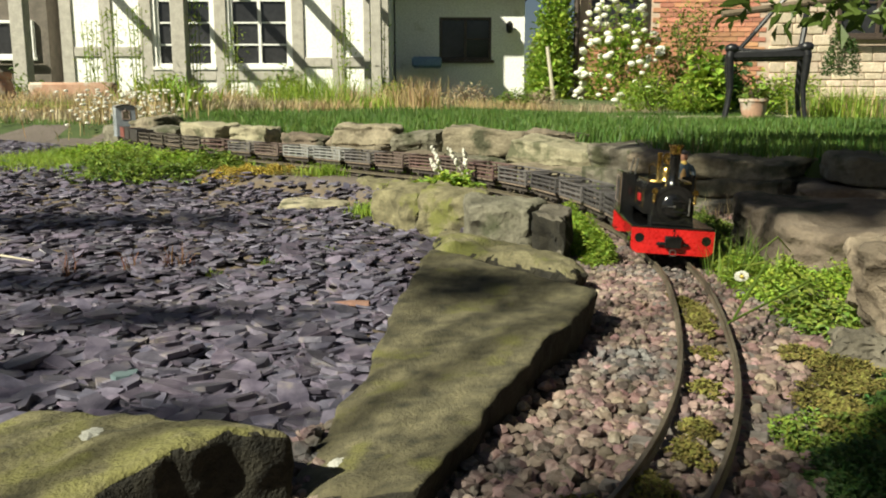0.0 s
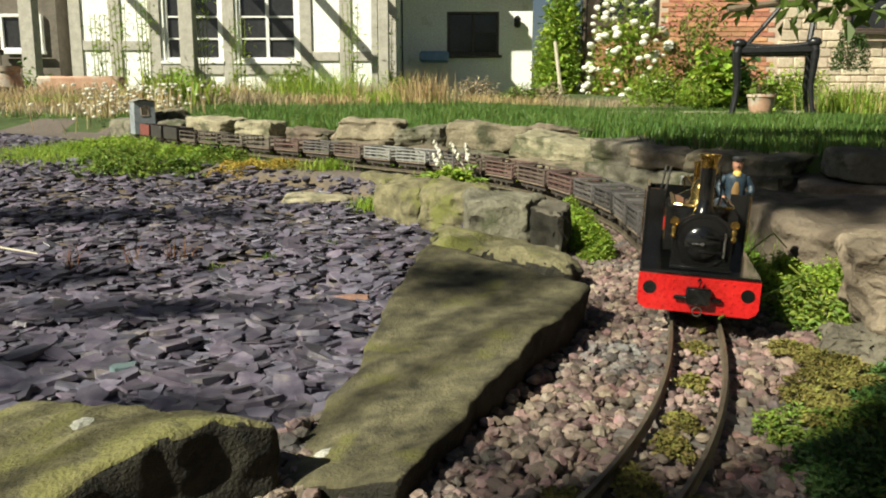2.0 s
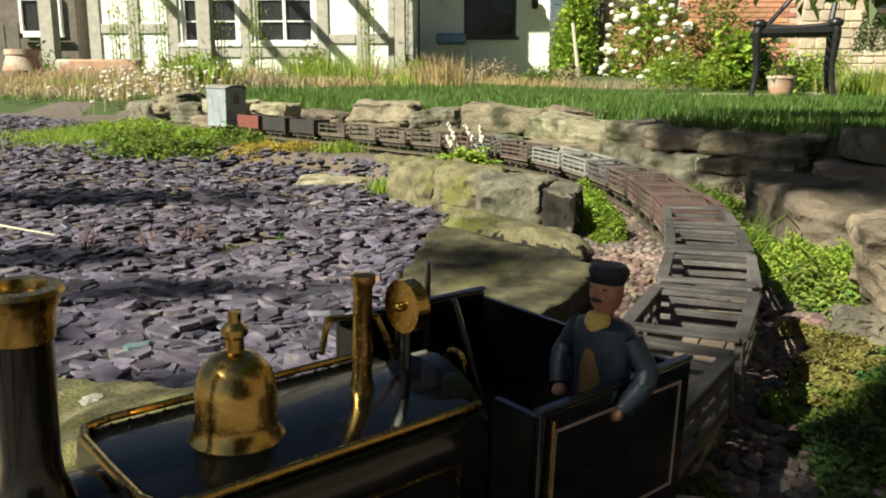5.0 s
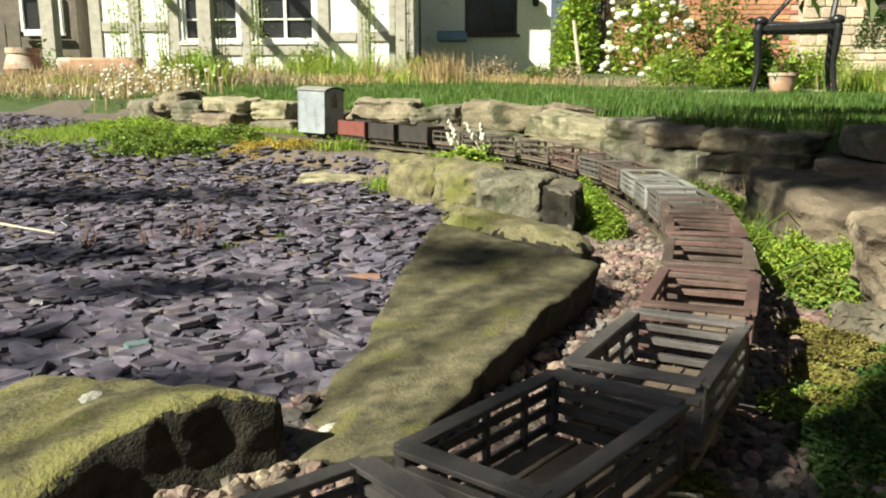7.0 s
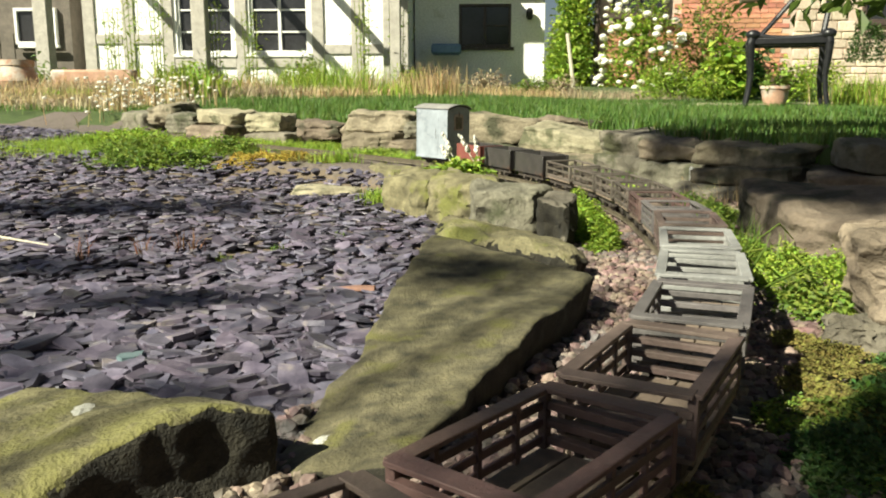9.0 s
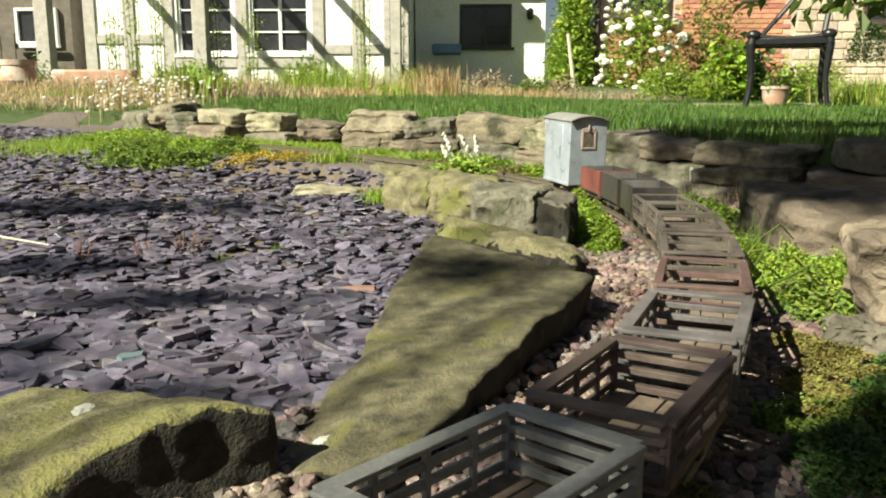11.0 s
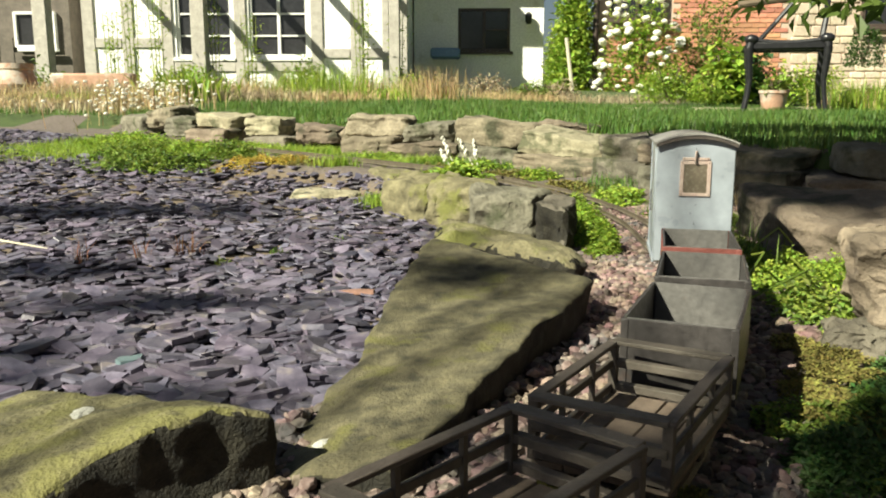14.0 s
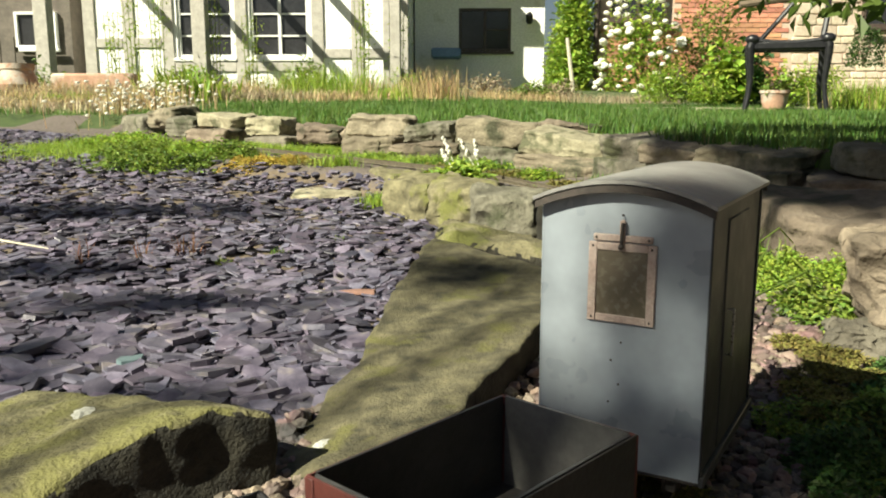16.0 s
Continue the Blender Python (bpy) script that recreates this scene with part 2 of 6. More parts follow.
def leaves(places, size, droop=0.5, narrow=0.5, normals=None):
    """Folded leaves about places: vertices and faces."""
    n = len(places)
    a, b = rng.uniform(0, 6.283, n), rng.uniform(-droop, 0.9 * droop + 0.2, n)
    along = np.stack([np.cos(a) * np.cos(b), np.sin(a) * np.cos(b), np.sin(b)], 1)
    side = np.stack([-np.sin(a), np.cos(a), rng.uniform(-0.5, 0.5, n)], 1)
    side /= np.linalg.norm(side, axis=1)[:, None]
    up = np.cross(along, side)
    s = (size * rng.uniform(0.55, 1.25, n))[:, None]
    v = np.stack([places, places + along * s * 0.5 + side * s * narrow * 0.5 + up * s * 0.1, places + along * s - up * s * 0.12, places + along * s * 0.5 - side * s * narrow * 0.5 + up * s * 0.1], 1).reshape(-1, 3)
    base = (np.arange(n) * 4)[:, None]
    return v, (base + [0, 1, 2]).tolist() + (base + [0, 2, 3]).tolist()


def joined(sets):
    vs, fs, k = [], [], 0
    for v, f in sets:
        vs.append(v)
        fs += [[i + k for i in face] for face in f]
        k += len(v)
    return np.concatenate(vs), fs


def dome(n, centre, rx, ry, rz, hollow=0.6):
    """Points in the shell of an uneven half ball."""
    d = rng.normal(size=(n, 3))
    d /= np.linalg.norm(d, axis=1)[:, None]
    d[:, 2] = np.abs(d[:, 2])
    r = rng.uniform(hollow, 1.0, n) * (1 + 0.22 * np.sin(d[:, 0] * 5 + centre[0] * 9) * np.cos(d[:, 1] * 4 + centre[1] * 7))
    return np.asarray(centre) + d * r[:, None] * [rx, ry, rz]


# ---- the line of the track ----
LINE = [(-2.3, 5.4), (-2.0, 4.8), (-1.7, 4.15), (-1.5, 3.75), (-1.33, 3.42), (-1.2, 3.17), (-1.08, 2.95), (-0.92, 2.74), (-0.748, 2.56), (-0.587, 2.43), (-0.395, 2.28),
        (-0.239, 2.16), (-0.124, 2.04), (-0.026, 1.960), (0.130, 1.690), (0.186, 1.59), (0.238, 1.425), (0.259, 1.2), (0.239, 0.9), (0.211, 0.748), (0.186, 0.64),
        (0.165, 0.56), (0.147, 0.504), (0.128, 0.455), (0.106, 0.405), (0.077, 0.351), (0.052, 0.312), (0.02, 0.27), (-0.03, 0.215), (-0.11, 0.15), (-0.21, 0.08),
        (-0.33, 0.02), (-0.48, -0.03), (-0.66, -0.07), (-0.86, -0.1), (-1.1, -0.11), (-1.5, -0.1), (-2.1, -0.1), (-3.2, -0.1)]
pts = np.array(LINE)
chord = np.r_[0, np.cumsum(np.hypot(*np.diff(pts, axis=0).T))]
steps = np.arange(0, chord[-1], 0.01)
dense = np.stack([np.interp(steps, chord, pts[:, k]) for k in (0, 1)], 1)
kern = np.exp(-0.5 * (np.arange(-30, 31) / 5.0) ** 2)
kern /= kern.sum()
padded = np.pad(dense, ((30, 30), (0, 0)), mode="edge")
TRACK = np.stack([np.convolve(padded[:, k], kern, "valid") for k in (0, 1)], 1)[15:-15]
ARC = np.r_[0, np.cumsum(np.hypot(*np.diff(TRACK, axis=0).T))]


def track_z(y):
    return np.interp(y, [0.85, 1.1, 1.45, 1.68, 2.0, 2.16, 2.28, 2.5, 2.75, 3.2, 5.0], [0, -0.006, -0.005, 0.004, 0.012, 0.016, 0.022, 0.031, 0.039, 0.048, 0.055])


def on_track(u):
    x, y = np.interp(u, ARC, TRACK[:, 0]), np.interp(u, ARC, TRACK[:, 1])
    return Vector((x, y, float(track_z(y))))


def riding(u, wheelbase):
    """The pose of a vehicle whose middle is at u along the line: x ahead, z up."""
    a, b = on_track(u + wheelbase / 2), on_track(u - wheelbase / 2)
    x = (a - b).normalized()
    y = Vector((0, 0, 1)).cross(x).normalized()
    z = x.cross(y)
    m = Matrix((x, y, z)).transposed().to_4x4()
    m.translation = (a + b) / 2
    return m


# ---- ground ----
EDGE = [(-6, 5.2), (-2.6, 4.3), (-1.6, 3.9), (-1.15, 3.35), (-0.85, 2.95), (-0.62, 2.72), (-0.2, 2.52), (0.2, 2.36), (0.36, 2.0), (0.40, 1.7), (0.46, 1.5), (0.56, 1.36), (0.8, 1.22), (1.2, 1.1), (2.5, 1.0), (9, 0.8)]
SHORE = [(-9, 4.2), (-2.4, 3.9), (-1.45, 3.1), (-1.0, 2.56), (-0.62, 2.22), (-0.34, 2.08), (-0.14, 1.84), (0.0, 1.62), (0.06, 1.3), (0.03, 0.98), (-0.02, 0.8), (-0.09, 0.55), (-0.14, 0.4), (-0.3, 0.24), (-0.6, 0.12), (-2, 0.02), (-9, -0.1)]


def dist_to(line, p):
    """Distance of points p to a line of plan points, and the side: positive to its left."""
    best, side = np.full(len(p), 1e9), np.zeros(len(p))
    for a, b in zip(line, line[1:]):
        a, b = np.array(a), np.array(b)
        d = b - a
        t = np.clip(((p - a) @ d) / (d @ d), 0, 1)
        off = p - a - t[:, None] * d
        r = np.hypot(*off.T)
        s = d[0] * (p - a)[:, 1] - d[1] * (p - a)[:, 0]
        near = r < best
        best[near], side[near] = r[near], np.sign(s[near])
    return best, side


def ground_z(p):
    """Height of the ground at plan points: slate below, the shelf of the track, and the lawn above."""
    p = np.asarray(p, float)
    y = p[:, 1]
    slate = np.interp(y, [0.0, 1.1, 1.9, 2.3, 3.0, 5.0], [-0.088, -0.088, -0.056, -0.012, 0.03, 0.07])
    shelf = track_z(y) - 0.017
    lawn = np.interp(y, [0, 2, 6, 8, 10, 13, 20, 60], [0.085, 0.085, 0.07, 0.10, 0.2, 0.3, 0.42, 0.5])
    lawn = lawn + 0.06 * np.clip((y - 3) / 4, 0, 1) * np.clip((1.3 - p[:, 0]) / 1.5, 0, 1) * np.clip((16 - y) / 4, 0, 1)
    d_s, s_s = dist_to(SHORE, p)
    d_e, s_e = dist_to(EDGE, p)
    k = np.where(s_s > 0, np.clip(0.5 + d_s / 0.05, 0, 1), np.clip(0.5 - d_s / 0.05, 0, 1))
    z = slate * (1 - k) + shelf * k
    e = np.where(s_e > 0, np.clip(d_e / 0.04, 0, 1), 0)
    z = z * (1 - e) + lawn * e
    rise = np.where((p[:, 0] > 0.26) & (s_e < 0), np.clip((p[:, 0] - 0.26) / 0.25, 0, 1) * 0.03, 0)
    z = z + rise * (1 - e) * k
    far = np.hypot(p[:, 0], p[:, 1])
    return np.where(far > 25, np.maximum(z, 0.3), z)


def axis_steps(lo, hi, fine_lo, fine_hi, step):
    out = list(np.arange(fine_lo, fine_hi, step))
    a, s = fine_lo, step
    while a > lo:
        s *= 1.25
        a -= s
        out.insert(0, a)
    a, s = out[-1], step
    while a < hi:
        s *= 1.25
        a += s
        out.append(a)
    return np.array(out)


gx, gy = axis_steps(-90, 90, -1.6, 0.8, 0.022), axis_steps(-60, 120, 0.2, 3.2, 0.022)
GX, GY = np.meshgrid(gx, gy)
flat = np.stack([GX.ravel(), GY.ravel()], 1)
gz = ground_z(flat) + 0.003 * np.sin(flat[:, 0] * 37) * np.cos(flat[:, 1] * 41)
idx = np.arange(len(flat)).reshape(GX.shape)
quads = np.stack([idx[:-1, :-1], idx[:-1, 1:], idx[1:, 1:], idx[1:, :-1]], -1).reshape(-1, 4)
ground_me = from_arrays("ground", np.c_[flat, gz], quads, [M["grit"], M["turf"], M["soil"]], smooth=True)
mid = flat[quads].mean(1)
d_e, s_e = dist_to(EDGE, mid)
d_s, s_s = dist_to(SHORE, mid)
slots = np.where((s_e > 0) | (mid[:, 1] > 4.6), 1, np.where(s_s > 0, 0, 2))
ground_me.polygons.foreach_set("material_index", slots.astype(int).tolist())
tagged(new("ground", ground_me), "garden ground of grit, soil and lawn turf", "ground", kind="structure")


# ---- the track ----
def build_track():
    track = thing("railway_track", "narrow-gauge model railway track of brown steel rail half sunk in pebbles", "railway track", kind="structure")
    us = np.arange(0.6, ARC[-1] - 0.1, 0.02)
    for lat in (-0.0185, 0.0185):
        bm = bmesh.new()
        rings = []
        for u in us:
            m = riding(u, 0.02)
            rings.append([bm.verts.new(m @ Vector((0, lat + a, b))) for a, b in ((-0.0012, 0), (0.0012, 0), (0.0011, -0.002), (0.0005, -0.003), (0.0006, -0.005), (0.0024, -0.0065), (-0.0024, -0.0065), (-0.0006, -0.005), (-0.0005, -0.003), (-0.0011, -0.002))])
        for a, b in zip(rings, rings[1:]):
            for i in range(10):
                bm.faces.new((a[i], a[(i + 1) % 10], b[(i + 1) % 10], b[i]))
        bmesh.ops.recalc_face_normals(bm, faces=bm.faces[:])
        part("rail", bm, M["rail"], track, smooth=False)
    sleeper = mesh_from("sleeper", boxed(-0.006, 0.006, -0.036, 0.036, -0.0180, -0.0120, bevel=0.0012), M["sleeper"], False)
    for i, u in enumerate(np.arange(4.2, 6.9, 0.032)):
        ob = new("sleeper", sleeper)
        ob.parent = track
        ob.matrix_basis = riding(u, 0.02) @ pose(0, 0, random.uniform(-0.001, 0.0005), 0, 0, random.uniform(-3, 3))


build_track()


# ---- train ----
M["black_paint"] = mat("black_paint", (0.004, 0.004, 0.004), (0.008, 0.008, 0.008), 60, 0.16, 0.0, fine=8, coat=0.4, spec=0.5)
M["red_paint"] = mat("red_paint", (0.44, 0.010, 0.010), (0.52, 0.016, 0.014), 50, 0.3, 0.03, coat=0.4)
M["brass"] = mat("brass", (0.46, 0.29, 0.08), (0.60, 0.41, 0.13), 90, 0.22, 0.05, metal=1.0)
M["steel"] = mat("steel", (0.45, 0.44, 0.42), (0.6, 0.58, 0.55), 90, 0.3, 0.05, metal=1.0)
M["iron_wheel"] = mat("iron_wheel", (0.03, 0.025, 0.022), (0.07, 0.055, 0.045), 120, 0.7, 0.3)
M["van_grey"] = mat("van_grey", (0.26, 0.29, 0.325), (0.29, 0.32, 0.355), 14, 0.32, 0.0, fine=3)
# dark copy of the van's grey, with the left side's shade painted in
M["van_shaded"] = mat("van_shaded", (0.030, 0.032, 0.034), (0.060, 0.062, 0.064), 20, 0.5, 0.1, fine=4)
M["van_roof"] = mat("van_roof", (0.20, 0.19, 0.18), (0.30, 0.29, 0.27), 40, 0.5, 0.15)
M["rust_frame"] = mat("rust_frame", (0.36, 0.26, 0.22), (0.46, 0.37, 0.32), 120, 0.7, 0.3)
M["dusty_glass"] = mat("dusty_glass", (0.10, 0.085, 0.06), (0.16, 0.135, 0.10), 50, 0.25, 0.05)
M["box_grey"] = mat("box_grey", (0.032, 0.029, 0.028), (0.055, 0.049, 0.047), 50, 0.4, 0.15, c=(0.08, 0.05, 0.04), c_scale=30, c_at=0.58)
M["lining_grey"] = mat("lining_grey", (0.085, 0.082, 0.078), (0.135, 0.128, 0.120), 40, 0.45, 0.1, c=(0.17, 0.14, 0.12), c_scale=25, c_at=0.6)
M["box_red"] = mat("box_red", (0.16, 0.045, 0.036), (0.20, 0.066, 0.052), 50, 0.55, 0.15, c=(0.2, 0.12, 0.1), c_scale=30, c_at=0.6)
TONES = {
    "dark": mat("slats_dark", (0.044, 0.040, 0.041), (0.080, 0.072, 0.070), 60, 0.65, 0.3, vary=0.2),
    "grey": mat("slats_grey", (0.086, 0.078, 0.078), (0.133, 0.121, 0.117), 60, 0.6, 0.3, vary=0.2),
    "white": mat("slats_white", (0.211, 0.211, 0.204), (0.273, 0.273, 0.261), 60, 0.6, 0.3, vary=0.15),
    "brown": mat("slats_brown", (0.086, 0.061, 0.051), (0.133, 0.095, 0.082), 60, 0.65, 0.3, vary=0.2),
    "red": mat("slats_red", (0.095, 0.056, 0.048), (0.135, 0.084, 0.073), 60, 0.65, 0.3, vary=0.2),
    "wood": mat("slats_wood", (0.070, 0.058, 0.047), (0.118, 0.098, 0.080), 60, 0.65, 0.3, vary=0.15),
}
M["floor_wood"] = mat("floor_wood", (0.135, 0.100, 0.075), (0.215, 0.165, 0.125), 45, 0.8, 0.3, c=(0.16, 0.12, 0.09), c_scale=30)


def running_gear(w, wheelbase, length, width, height):
    """Solebars, buffers blocks, axles and wheels under a wagon."""
    for y in (-width * 0.36, width * 0.36):
        part("solebar", boxed(-length / 2, length / 2, y - 0.0025, y + 0.0025, height - 0.009, height, bevel=0.0006), M["iron_wheel"], w)
    for x in (-length / 2 - 0.004, length / 2 + 0.004):
        part("buffer_block", boxed(x - 0.005, x + 0.005, -0.007, 0.007, height - 0.007, height - 0.001, bevel=0.001), M["iron_wheel"], w)
    for x in (-wheelbase / 2, wheelbase / 2):
        part("axle", rod(bmesh.new(), (x, -0.019, 0.0085), (x, 0.019, 0.0085), 0.0015, seg=8), M["iron_wheel"], w)
        for s in (-1, 1):
            bm = bmesh.new()
            lathe(bm, [(0.0022, -0.004), (0.0022, -0.001), (0.0062, -0.0005), (0.0066, -0.002), (0.0088, -0.0022), (0.0086, 0.0012), (0.0102, 0.0014), (0.0102, 0.0024), (0.002, 0.0024)],
                  Matrix.Translation((x, s * 0.0185, 0.0088)) @ Matrix.Rotation(s * math.pi / 2, 4, "X"), 14)
            part("wheel", bm, M["iron_wheel"], w)
            part("axlebox", boxed(x - 0.004, x + 0.004, s * width * 0.36 - 0.0035, s * width * 0.36 + 0.0035, 0.005, 0.013, bevel=0.0008), M["iron_wheel"], w)


def slat_wagon(tone, rails, label):
    """An open quarry wagon: a plank floor, corner posts and flat rails all round."""
    w = thing("slate_wagon", label, "wagon", "wagons of the train")
    t = TONES[tone]
    L, W, h0, h1 = 0.098, 0.060, 0.0175, 0.049
    running_gear(w, 0.044, L - 0.008, W, h0)
    for i in range(4):
        y0 = -W / 2 + i * W / 4
        part("floor_plank", boxed(-L / 2 + 0.001, L / 2 - 0.001, y0 + 0.0004, y0 + W / 4 - 0.0004, h0, h0 + 0.003, bevel=0.0004), M["floor_wood"], w)
    for x in (-L / 2 + 0.0015, L / 2 - 0.0015):
        for y in (-W / 2 + 0.0015, W / 2 - 0.0015):
            part("post", boxed(x - 0.0022, x + 0.0022, y - 0.0022, y + 0.0022, h0 + 0.003, h1 - 0.001, bevel=0.0004), t, w)
    posts = (-0.018, 0.018) if rails == 3 else (-0.026, 0.0, 0.026)
    for x in posts:
        for y in (-W / 2 + 0.0015, W / 2 - 0.0015):
            part("stave", boxed(x - 0.0013, x + 0.0013, y - 0.0012, y + 0.0012, h0 + 0.003, h1 - 0.001), t, w)
    n = rails
    for i in range(n):
        z = h0 + 0.0095 + (h1 - h0 - 0.0095) * i / (n - 1) - (0.0 if i else 0.001)
        tall = 0.0042 if rails == 3 else 0.0037
        top = i == n - 1
        wide = (0.0056 if rails == 3 else 0.0074) if top else 0.0024
        for s in (-1, 1):
            y = s * (W / 2 - (0.0015 if top else 0.0008))
            jig = random.uniform(-0.0004, 0.0004)
            part("side_rail", boxed(-L / 2, L / 2, y - wide / 2, y + wide / 2, z - (0.0024 if top else tall) + jig, z + jig, bevel=0.0004), t, w)
            x = s * (L / 2 - (0.0012 if top else 0.0006))
            part("end_rail", boxed(x - wide / 2 - 0.0012, x + wide / 2 + 0.0012, -W / 2 + 0.001, W / 2 - 0.001, z - (0.0022 if top else tall) + 0.0004 + jig, z + 0.0004 + jig, bevel=0.0004), t, w)
    return w


def box_wagon(material, label):
    """A steel-sided box wagon with bare inside."""
    w = thing("box_wagon", label, "wagon", "wagons of the train")
    L, W, h0, h1, t = 0.098, 0.060, 0.0175, 0.0555, 0.0009
    running_gear(w, 0.044, L - 0.008, W, h0)
    part("floor", boxed(-L / 2, L / 2, -W / 2, W / 2, h0, h0 + 0.002), M["box_grey"], w)
    for s in (-1, 1):
        y = s * (W / 2 - t / 2)
        # left wall and side linings in dark grey: their shade is painted on
        part("side_wall", boxed(-L / 2, L / 2, y - t / 2, y + t / 2, h0 + 0.002, h1, bevel=0.0003), M["box_grey"] if s > 0 else material, w)
        part("side_lining", boxed(-L / 2 + 0.003, L / 2 - 0.003, y - s * (t + 0.0004) - 0.0006, y - s * (t + 0.0004) + 0.0006, h0 + 0.002, h1 + 0.0004), M["box_grey"], w)
        x = s * (L / 2 - t / 2)
        part("end_wall", boxed(x - t / 2, x + t / 2, -W / 2 + t, W / 2 - t, h0 + 0.002, h1, bevel=0.0003), material, w)
        part("end_lining", boxed(x - s * (t + 0.0004) - 0.0006, x - s * (t + 0.0004) + 0.0006, -W / 2 + 0.003, W / 2 - 0.003, h0 + 0.002, h1 + 0.0003), M["lining_grey"], w)
        part("end_angle", boxed(x - 0.0011, x + 0.0011, -W / 2, -W / 2 + 0.004, h0 - 0.003, h1 - 0.0004, bevel=0.0003), material, w)
        part("end_angle", boxed(x - 0.0011, x + 0.0011, W / 2 - 0.004, W / 2, h0 - 0.003, h1 - 0.0004, bevel=0.0003), material, w)
    return w


def brake_van():
    """A tall grey sheet-metal van with an arched roof and a framed end window."""
    v = thing("brake_van", "tall pale grey sheet-metal brake van with arched roof and framed window", "van")
    L, W, h0, h1 = 0.106, 0.069, 0.0175, 0.1295
    running_gear(v, 0.056, L - 0.01, W * 0.9, h0)
    arch = [(W / 2, h0)] + [(W / 2 * (1 - 2 * i / 12), h1 + 0.0075 * (1 - (1 - 2 * i / 12) ** 2)) for i in range(13)] + [(-W / 2, h0)]
    end = Matrix(((0, 0, 1, 0), (1, 0, 0, 0), (0, 1, 0, 0), (0, 0, 0, 1)))
    for x in (-L / 2, L / 2 - 0.0015):
        part("end_panel", prism(bmesh.new(), arch, Matrix.Translation((x, 0, 0)) @ end, 0.0015), M["van_grey"], v, smooth=False)
    for s in (-1, 1):
        y = s * (W / 2 - 0.0007)
        # the left side takes the dark copy, so shade is in its colour
        paint = M["van_shaded"] if s > 0 else M["van_grey"]
        part("side_panel", boxed(-L / 2 + 0.0015, L / 2 - 0.0015, y - 0.0007, y + 0.0007, h0, h1 + 0.0004), paint, v, "side panel with its shade painted dark" if s > 0 else "")
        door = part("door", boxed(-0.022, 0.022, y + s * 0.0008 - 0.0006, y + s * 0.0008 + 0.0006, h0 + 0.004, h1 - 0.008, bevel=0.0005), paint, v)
        part("door_handle", tube(bmesh.new(), [(0.016, y + s * 0.001, 0.062), (0.016, y + s * 0.004, 0.062), (0.016, y + s * 0.004, 0.082), (0.016, y + s * 0.001, 0.082)], 0.0006, 6), M["steel"], door)
    part("floor", boxed(-L / 2, L / 2, -W / 2, W / 2, h0 - 0.0015, h0, bevel=0.0003), M["iron_wheel"], v)
    over = [(-(W / 2 + 0.003) * (1 - 2 * i / 14), h1 + 0.001 + 0.0085 * (1 - (1 - 2 * i / 14) ** 2)) for i in range(15)]
    lip = over + [(a, b - 0.0016) for a, b in over[::-1]]
    roof = part("roof", prism(bmesh.new(), lip, Matrix.Translation((-L / 2 - 0.006, 0, 0)) @ end, L + 0.012), M["van_roof"], v, "dull grey arched metal roof")
    for x in (L / 2 + 0.0002, -L / 2 - 0.0002):
        s = 1 if x > 0 else -1
        frame_part = part("window_frame", boxed(x - 0.0014, x + 0.0014, -0.0140, -0.0105, 0.0800, 0.1130, bevel=0.0003), M["rust_frame"], v, "brown riveted window frame")
        for a in ((0.0105, 0.0140, 0.0800, 0.1130), (-0.0105, 0.0105, 0.0800, 0.0832), (-0.0105, 0.0105, 0.1098, 0.1130)):
            part("frame_bar", boxed(x - 0.0013, x + 0.0013, *a, bevel=0.0003), M["rust_frame"], frame_part)
        part("pane", boxed(x - 0.0006, x + 0.0006, -0.0105, 0.0105, 0.0832, 0.1098), M["dusty_glass"], v, "dusty dark glass pane")
        part("hinge_strip", boxed(x - 0.0008 + s * 0.0006, x + 0.0008 + s * 0.0006, -0.0122, 0.0122, 0.1136, 0.1164, bevel=0.0003), M["rust_frame"], v)
        part("latch", boxed(x - 0.001 + s * 0.0012, x + 0.001 + s * 0.0012, -0.0011, 0.0011, 0.1120, 0.1225, bevel=0.0005), M["rust_frame"], v)
        part("latch_hook", rod(bmesh.new(), (x + s * 0.0028, 0, 0.1125), (x + s * 0.0028, 0.0004, 0.1215), 0.0007, seg=8), M["iron_wheel"], v)
        part("latch_knob", ball(bmesh.new(), (x + s * 0.0028, 0, 0.1118), 0.0013, sub=2), M["iron_wheel"], v)
        for y, z in ((0.001, 0.072), (-0.003, 0.064), (0.0005, 0.054), (-0.0035, 0.046), (-0.0108, 0.115), (0.0108, 0.115), (-0.0122, 0.0816), (0.0122, 0.0816), (-0.0122, 0.1114), (0.0122, 0.1114), (0.0, 0.1245)):
            part("rivet", ball(bmesh.new(), (x + s * 0.0014, y, z), 0.0006, sub=1), M["iron_wheel"], v)
        arc = [(-(W / 2 + 0.0022) * (1 - 2 * i / 14), h1 - 0.0008 + 0.0082 * (1 - (1 - 2 * i / 14) ** 2)) for i in range(15)]
        part("roof_lip", prism(bmesh.new(), arc + [(a, b - 0.0030) for a, b in arc[::-1]], Matrix.Translation((x + s * 0.0040 - 0.0010, 0, 0)) @ end, 0.0020), M["iron_wheel"], v, "dark lip under the roof's edge", smooth=False)
